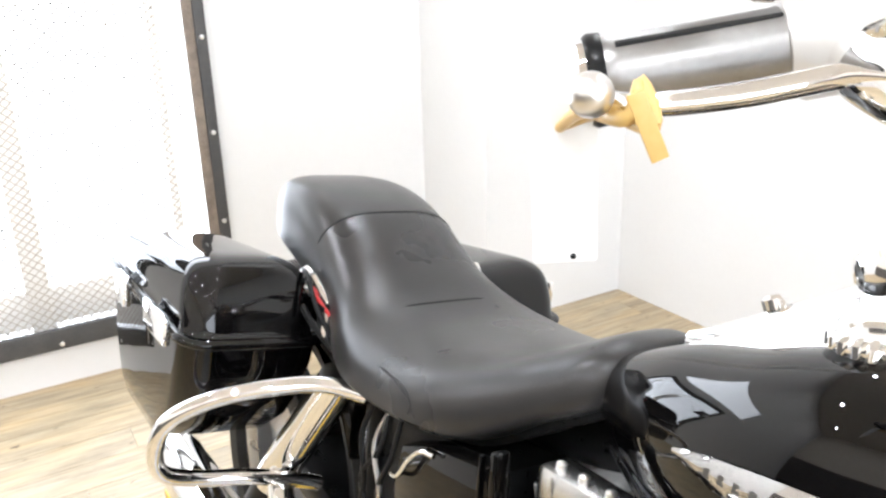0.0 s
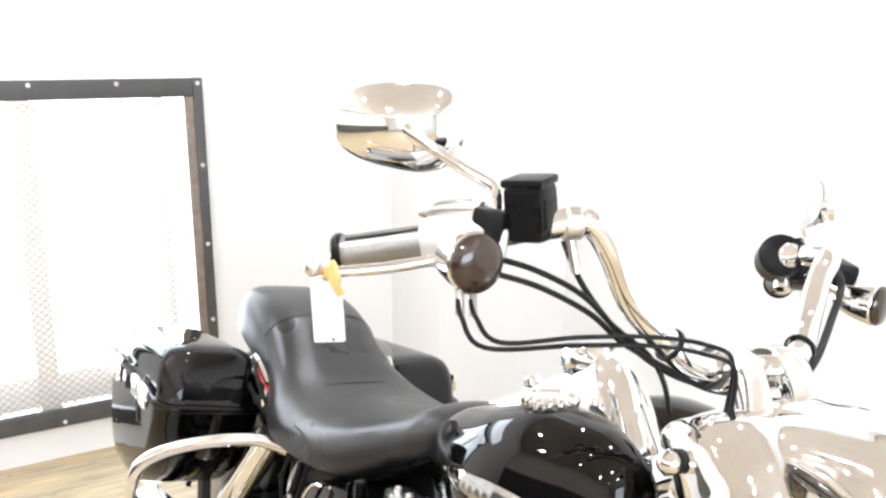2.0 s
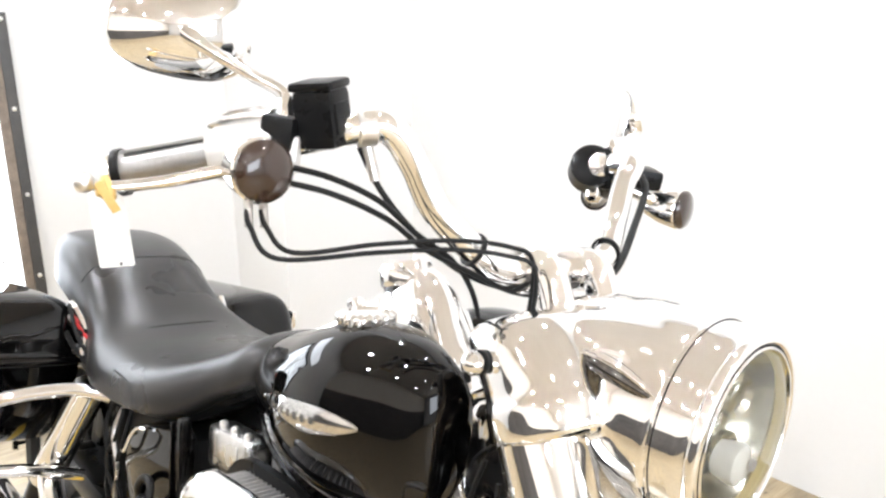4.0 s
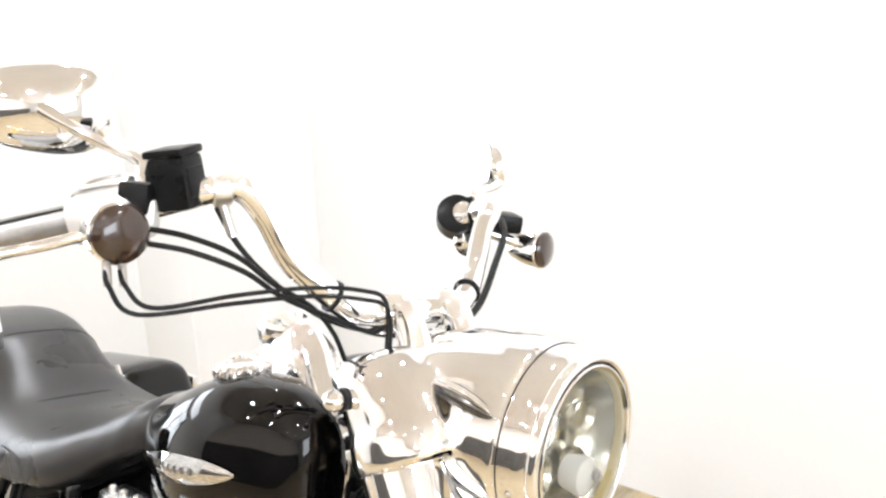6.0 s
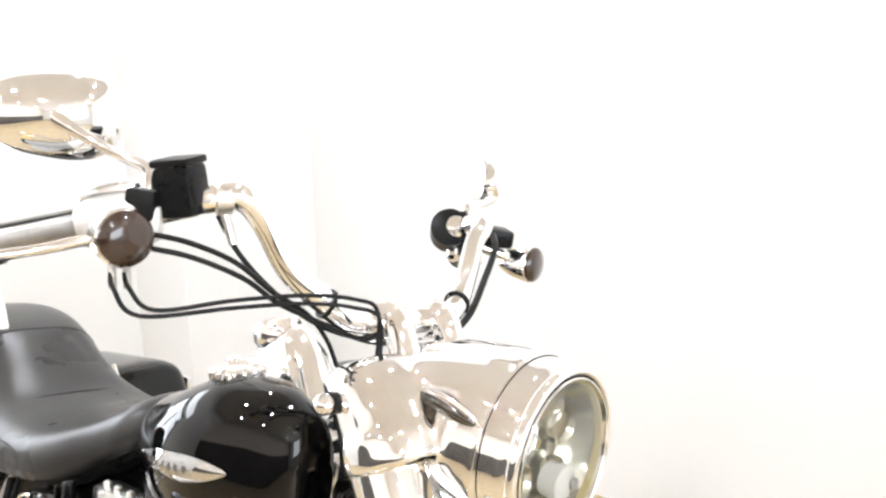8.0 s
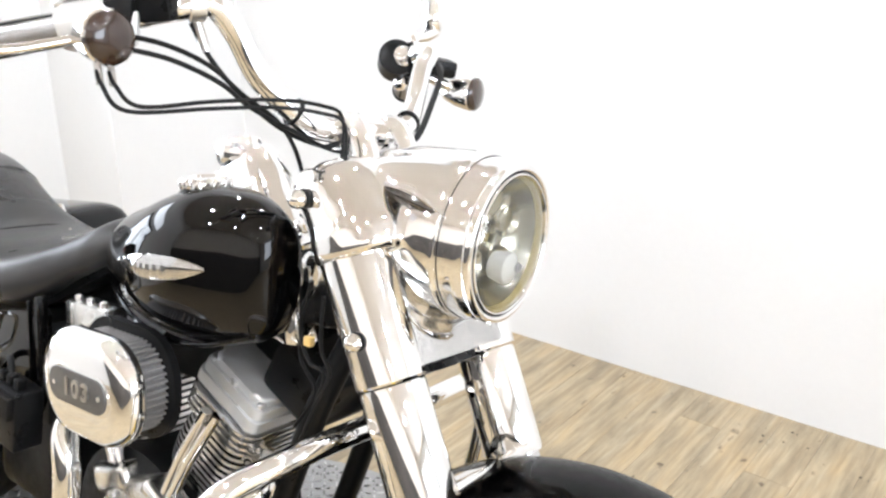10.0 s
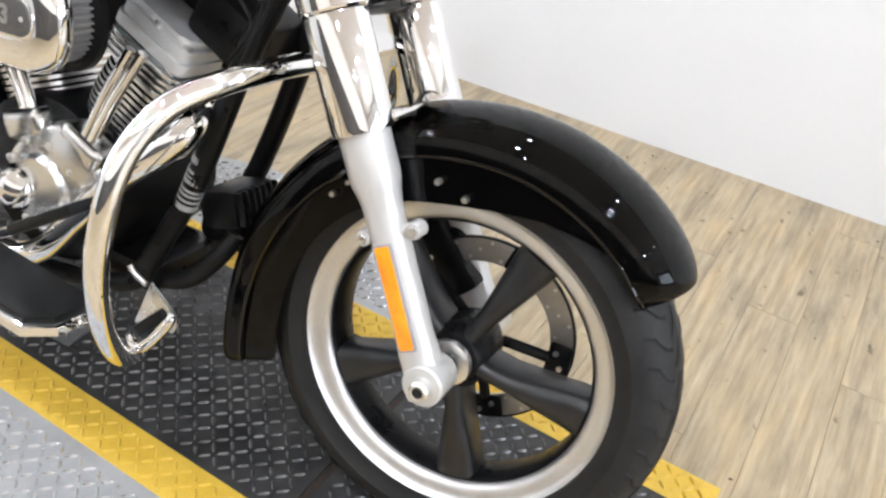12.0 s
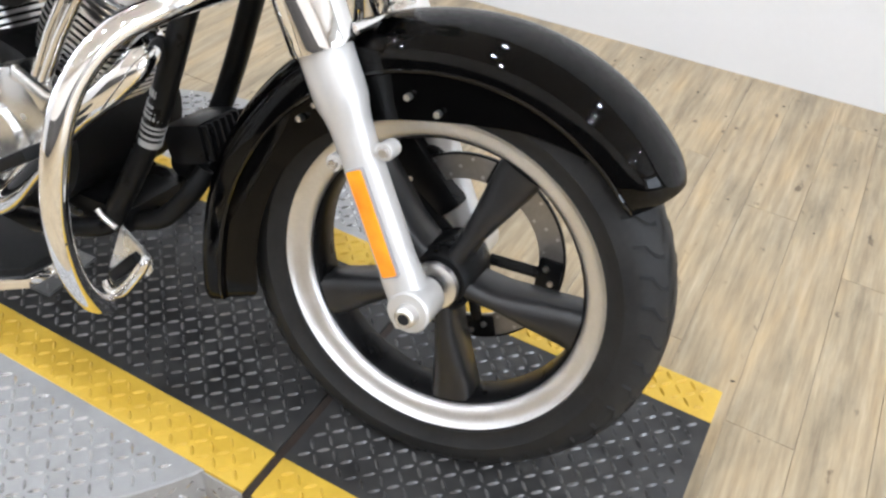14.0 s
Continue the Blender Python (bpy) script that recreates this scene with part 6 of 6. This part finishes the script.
def bag(sgn):
    b = bpart("saddlebag", loft([bag_outline(x0, k, sgn, z) for z, x0, k in ((0.385, -1.66, 0.060), (0.389, -1.60, 0.040), (0.404, -1.53, 0.028), (0.435, -1.475, 0.020), (0.48, -1.430, 0.015), (0.53, -1.400, 0.011), (0.59, -1.380, 0.008), (0.630, -1.374, 0.007))]), PAINT, "gloss black hard saddlebag")
    lid = [bag_outline(-1.362 - 0.20 * max(0.0, z - 0.65), k, sgn, 0.632 + (z - 0.632) * 0.90) for z, k in cat_rows(((0.632, 0.004), (0.634, -0.002), (0.642, -0.003), (0.647, 0.002), (0.651, 0.008), (0.680, 0.010), (0.712, 0.014), (0.736, 0.021), (0.752, 0.032), (0.763, 0.048), (0.769, 0.068), (0.771, 0.098)), 3)]
    bpart("lid", loft(lid), PAINT, "domed gloss black lid", b)
    bpart("hinge_strip", box((0.10, 0.012, 0.040), pose(-1.47, sgn * 0.357, 0.655, 0, 0, 0), 0.004), CHROME, "chrome hinge strip", b)
    bpart("latch", box((0.05, 0.014, 0.05), pose(-1.65, sgn * 0.358, 0.645, 0, 0, 0), 0.005), CHROME, "chrome latch", b)
    bpart("lid_seal", loft([bag_outline(-1.368, 0.006, sgn, z) for z in (0.626, 0.636)]), BLACK_RUBBER, "", b)
    bpart("bag_rail", tube([(-1.215, sgn * 0.150, 0.622), (-1.250, sgn * 0.21, 0.632), (-1.29, sgn * 0.31, 0.615), (-1.32, sgn * 0.375, 0.578), (-1.335, sgn * 0.392, 0.53), (-1.345, sgn * 0.38, 0.485), (-1.35, sgn * 0.33, 0.462), (-1.335, sgn * 0.24, 0.452), (-1.32, sgn * 0.15, 0.43)], 0.0118, 16, 7), CHROME, "chrome saddlebag guard rail")
    bpart("rear_shock", tube([(-1.265, sgn * 0.165, 0.625), (-1.40, sgn * 0.190, 0.400)], 0.030, 20), CHROME, "chrome covered shock absorber")
    bpart("shock_body", tube([(-1.385, sgn * 0.188, 0.425), (-1.47, sgn * 0.195, 0.28)], 0.026, 18), SATIN_BLACK)
    bpart("fender_strut", tube([(-1.25, sgn * 0.13, 0.60), (-1.40, sgn * 0.12, 0.635), (-1.70, sgn * 0.115, 0.65)], 0.016, 14, 5), SATIN_BLACK, "black fender strut")
    bpart("bag_bracket", tube([(-1.33, sgn * 0.16, 0.66), (-1.36, sgn * 0.145, 0.70), (-1.40, sgn * 0.15, 0.73)], 0.008, 10, 4), CHROME)
    return b


bag(-1)
bag(1)

# Coil box made larger than life to keep the space under the tank dark.
bpart("coil_box", box((0.120, 0.13, 0.085), pose(-0.462, 0.02, 0.660, 0, 24, 0), 0.016), SATIN_BLACK, "gloss black coil box, enlarged to fill the dark space under the tank")

for k, (x_, y_, z_) in enumerate(((-1.36, -0.150, 0.700), (-1.40, -0.155, 0.712), (-1.345, -0.160, 0.672), (-1.43, -0.150, 0.725))):
    bpart("wiring_plug", box((0.026, 0.016, 0.014), pose(x_, y_, z_, 20 * k, 35 - 25 * k, 30 * k), 0.003), ALLOY if k % 2 else SATIN_BLACK, "small plug of the rear wiring loom")
RED_WIRE = mottled("red_wire", (0.45, 0.02, 0.02), (0.6, 0.04, 0.04), 0.4)
bpart("red_lead", tube([(-1.34, -0.148, 0.69), (-1.37, -0.158, 0.712), (-1.41, -0.150, 0.72), (-1.44, -0.145, 0.70)], 0.003, 8, 5), RED_WIRE, "thin red lead")
bpart("wiring_lead", tube([(-1.32, -0.15, 0.66), (-1.35, -0.165, 0.70), (-1.40, -0.16, 0.735), (-1.46, -0.14, 0.72)], 0.004, 8, 5), BLACK_RUBBER, "black wiring loom")
bpart("wiring_lead", tube([(-1.31, -0.155, 0.65), (-1.36, -0.17, 0.68), (-1.42, -0.165, 0.70), (-1.47, -0.15, 0.70)], 0.005, 8, 5), BLACK_RUBBER, "black wiring loom")


# ---- the mesh door in the back wall ----
door = new("door_1")
door.location = (BACK + 0.004, 0, 0)
tagged(door, "steel mesh door with dark riveted frame, bright daylight behind", "door", kind="structure")
FR = 0.068
WORN_WOOD = mottled("weathered_wood", (0.13, 0.10, 0.08), (0.30, 0.25, 0.20), 0.7, 0, 26, 0.8)
EDGE = 0.036
bars = [("door_stile", D_Y0, D_Y0 + FR, D_Z0, D_Z1), ("door_stile", D_Y1 - EDGE, D_Y1, D_Z0, D_Z1), ("door_rail", D_Y0 + FR, D_Y1 - EDGE, D_Z0, D_Z0 + FR), ("door_rail", D_Y0 + FR, D_Y1 - EDGE, D_Z1 - FR, D_Z1)]
for n_, y0, y1, z0, z1 in bars:
    part(n_, box((0.02, y1 - y0 - 0.001, z1 - z0 - 0.001), pose(0.006, (y0 + y1) / 2, (z0 + z1) / 2), 0.003), DOOR_BLACK, door)
part("wood_edge", box((0.018, FR - EDGE - 0.001, D_Z1 - D_Z0 - 2 * FR), pose(0.004, D_Y1 - (FR + EDGE) / 2, (D_Z0 + D_Z1) / 2), 0.002), WORN_WOOD, door, "weathered wooden inner edge")
screw = finish(lathe([(0.008, 0.016), (0.0075, 0.019), (0.004, 0.021)], (0, 0, 0), (1, 0, 0), 12), "screw", ALLOY)
for k in range(5):
    z = D_Z0 + 0.02 + (D_Z1 - D_Z0 - 0.04) * k / 4
    for y in (D_Y0 + 0.018, D_Y1 - 0.018):
        shared("screw", screw, door, Matrix.Translation((0, y, z)))
for k in range(1, 4):
    y = D_Y0 + 0.02 + (D_Y1 - D_Y0 - 0.04) * k / 4
    for z in (D_Z0 + 0.018, D_Z1 - 0.018):
        shared("screw", screw, door, Matrix.Translation((0, y, z)))

# expanded-metal mesh: slanted strands in rows
strands = bmesh.new()
PW, PH = 0.030, 0.013
y0, y1, z0, z1 = D_Y0 + FR, D_Y1 - FR, D_Z0 + FR, D_Z1 - FR
for j in range(int((z1 - z0) / PH) + 1):
    for i in range(int((y1 - y0) / PW) + 1):
        ya = y0 + (i + 0.5 * (j % 2)) * PW
        za = z0 + j * PH
        if ya + PW > y1 or za + PH > z1:
            continue
        for s_ in (-1, 1):
            a_, b_ = Vector((0.0, ya + PW / 2, za)), Vector((0.0, ya + PW / 2 + s_ * PW / 2, za + PH))
            w_ = Vector((0, 0.0012, 0.0012 * -s_))
            f_, r_ = [[strands.verts.new(p + V(d_, 0, 0)) for p in (a_ - w_, a_ + w_, b_ + w_, b_ - w_)] for d_ in (0.001, -0.001)]
            strands.faces.new(f_)
            strands.faces.new(r_[::-1])
            for k in range(4):
                strands.faces.new((f_[k], r_[k], r_[(k + 1) % 4], f_[(k + 1) % 4]))
tagged(part("mesh_panel", strands, MESH_MAT, door, "galvanised expanded-metal mesh"), kind="stuff")
# battens behind the mesh
for y_, w_ in ((-0.43, 0.07), (D_Y1 - 0.15, 0.03)):
    part("batten", box((0.02, w_, D_Z1 - D_Z0 - 0.1), pose(-0.05, y_, (D_Z0 + D_Z1) / 2), 0.002), WHITE_TRIM, door)
part("sill_board", box((0.02, D_Y1 - D_Y0 - 0.1, 0.12), pose(-0.075, (D_Y0 + D_Y1) / 2, D_Z0 + FR + 0.05), 0.002), WHITE_TRIM, door)
# hinge plates and hasps
for z_ in (0.290, 1.00):
    part("hinge_plate", box((0.006, 0.115, 0.125), pose(0.016, D_Y0 + 0.125, z_), 0.002), DOOR_BLACK, door, "dark steel plate")
    part("hinge", box((0.012, 0.05, 0.055), pose(0.022, D_Y0 + 0.055, z_), 0.003), ALLOY, door, "bright hinge")
    part("hinge_leaf", box((0.010, 0.035, 0.055), pose(0.020, D_Y0 + 0.005, z_), 0.003), ALLOY, door)
    part("bolt_handle", tube([(0.026, D_Y0 + 0.02, z_ - 0.01), (0.03, D_Y0 + 0.11, z_ - 0.012), (0.03, D_Y0 + 0.12, z_ - 0.05)], 0.005, 8, 3), ALLOY, door)
part("bolt_rod", tube([(0.024, D_Y0 + 0.055, D_Z0 + 0.02), (0.024, D_Y0 + 0.055, D_Z1 - 0.1)], 0.006, 8), ALLOY, door)
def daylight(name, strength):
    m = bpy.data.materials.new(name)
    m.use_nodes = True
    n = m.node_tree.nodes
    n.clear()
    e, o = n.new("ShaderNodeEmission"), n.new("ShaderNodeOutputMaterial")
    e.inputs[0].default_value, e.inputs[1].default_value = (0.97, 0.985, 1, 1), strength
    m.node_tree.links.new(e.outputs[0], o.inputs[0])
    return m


# Glowing panel added behind the unseen window, for light and reflections from ahead.
thing("backdrop_front", box((0.02, 6.0, 3.4), pose(ROOM_X1 + 0.9, -0.7, 1.6), 0), daylight("added_window_glow", 9.0), "white glowing panel added behind the unseen window", "backdrop", kind="structure")
thing("backdrop", box((0.02, 4.0, 3.4), pose(-3.9, -0.4, 1.0), 0), daylight("yard_daylight", 3.2), "white glare of daylight outside the door", "backdrop", kind="structure")
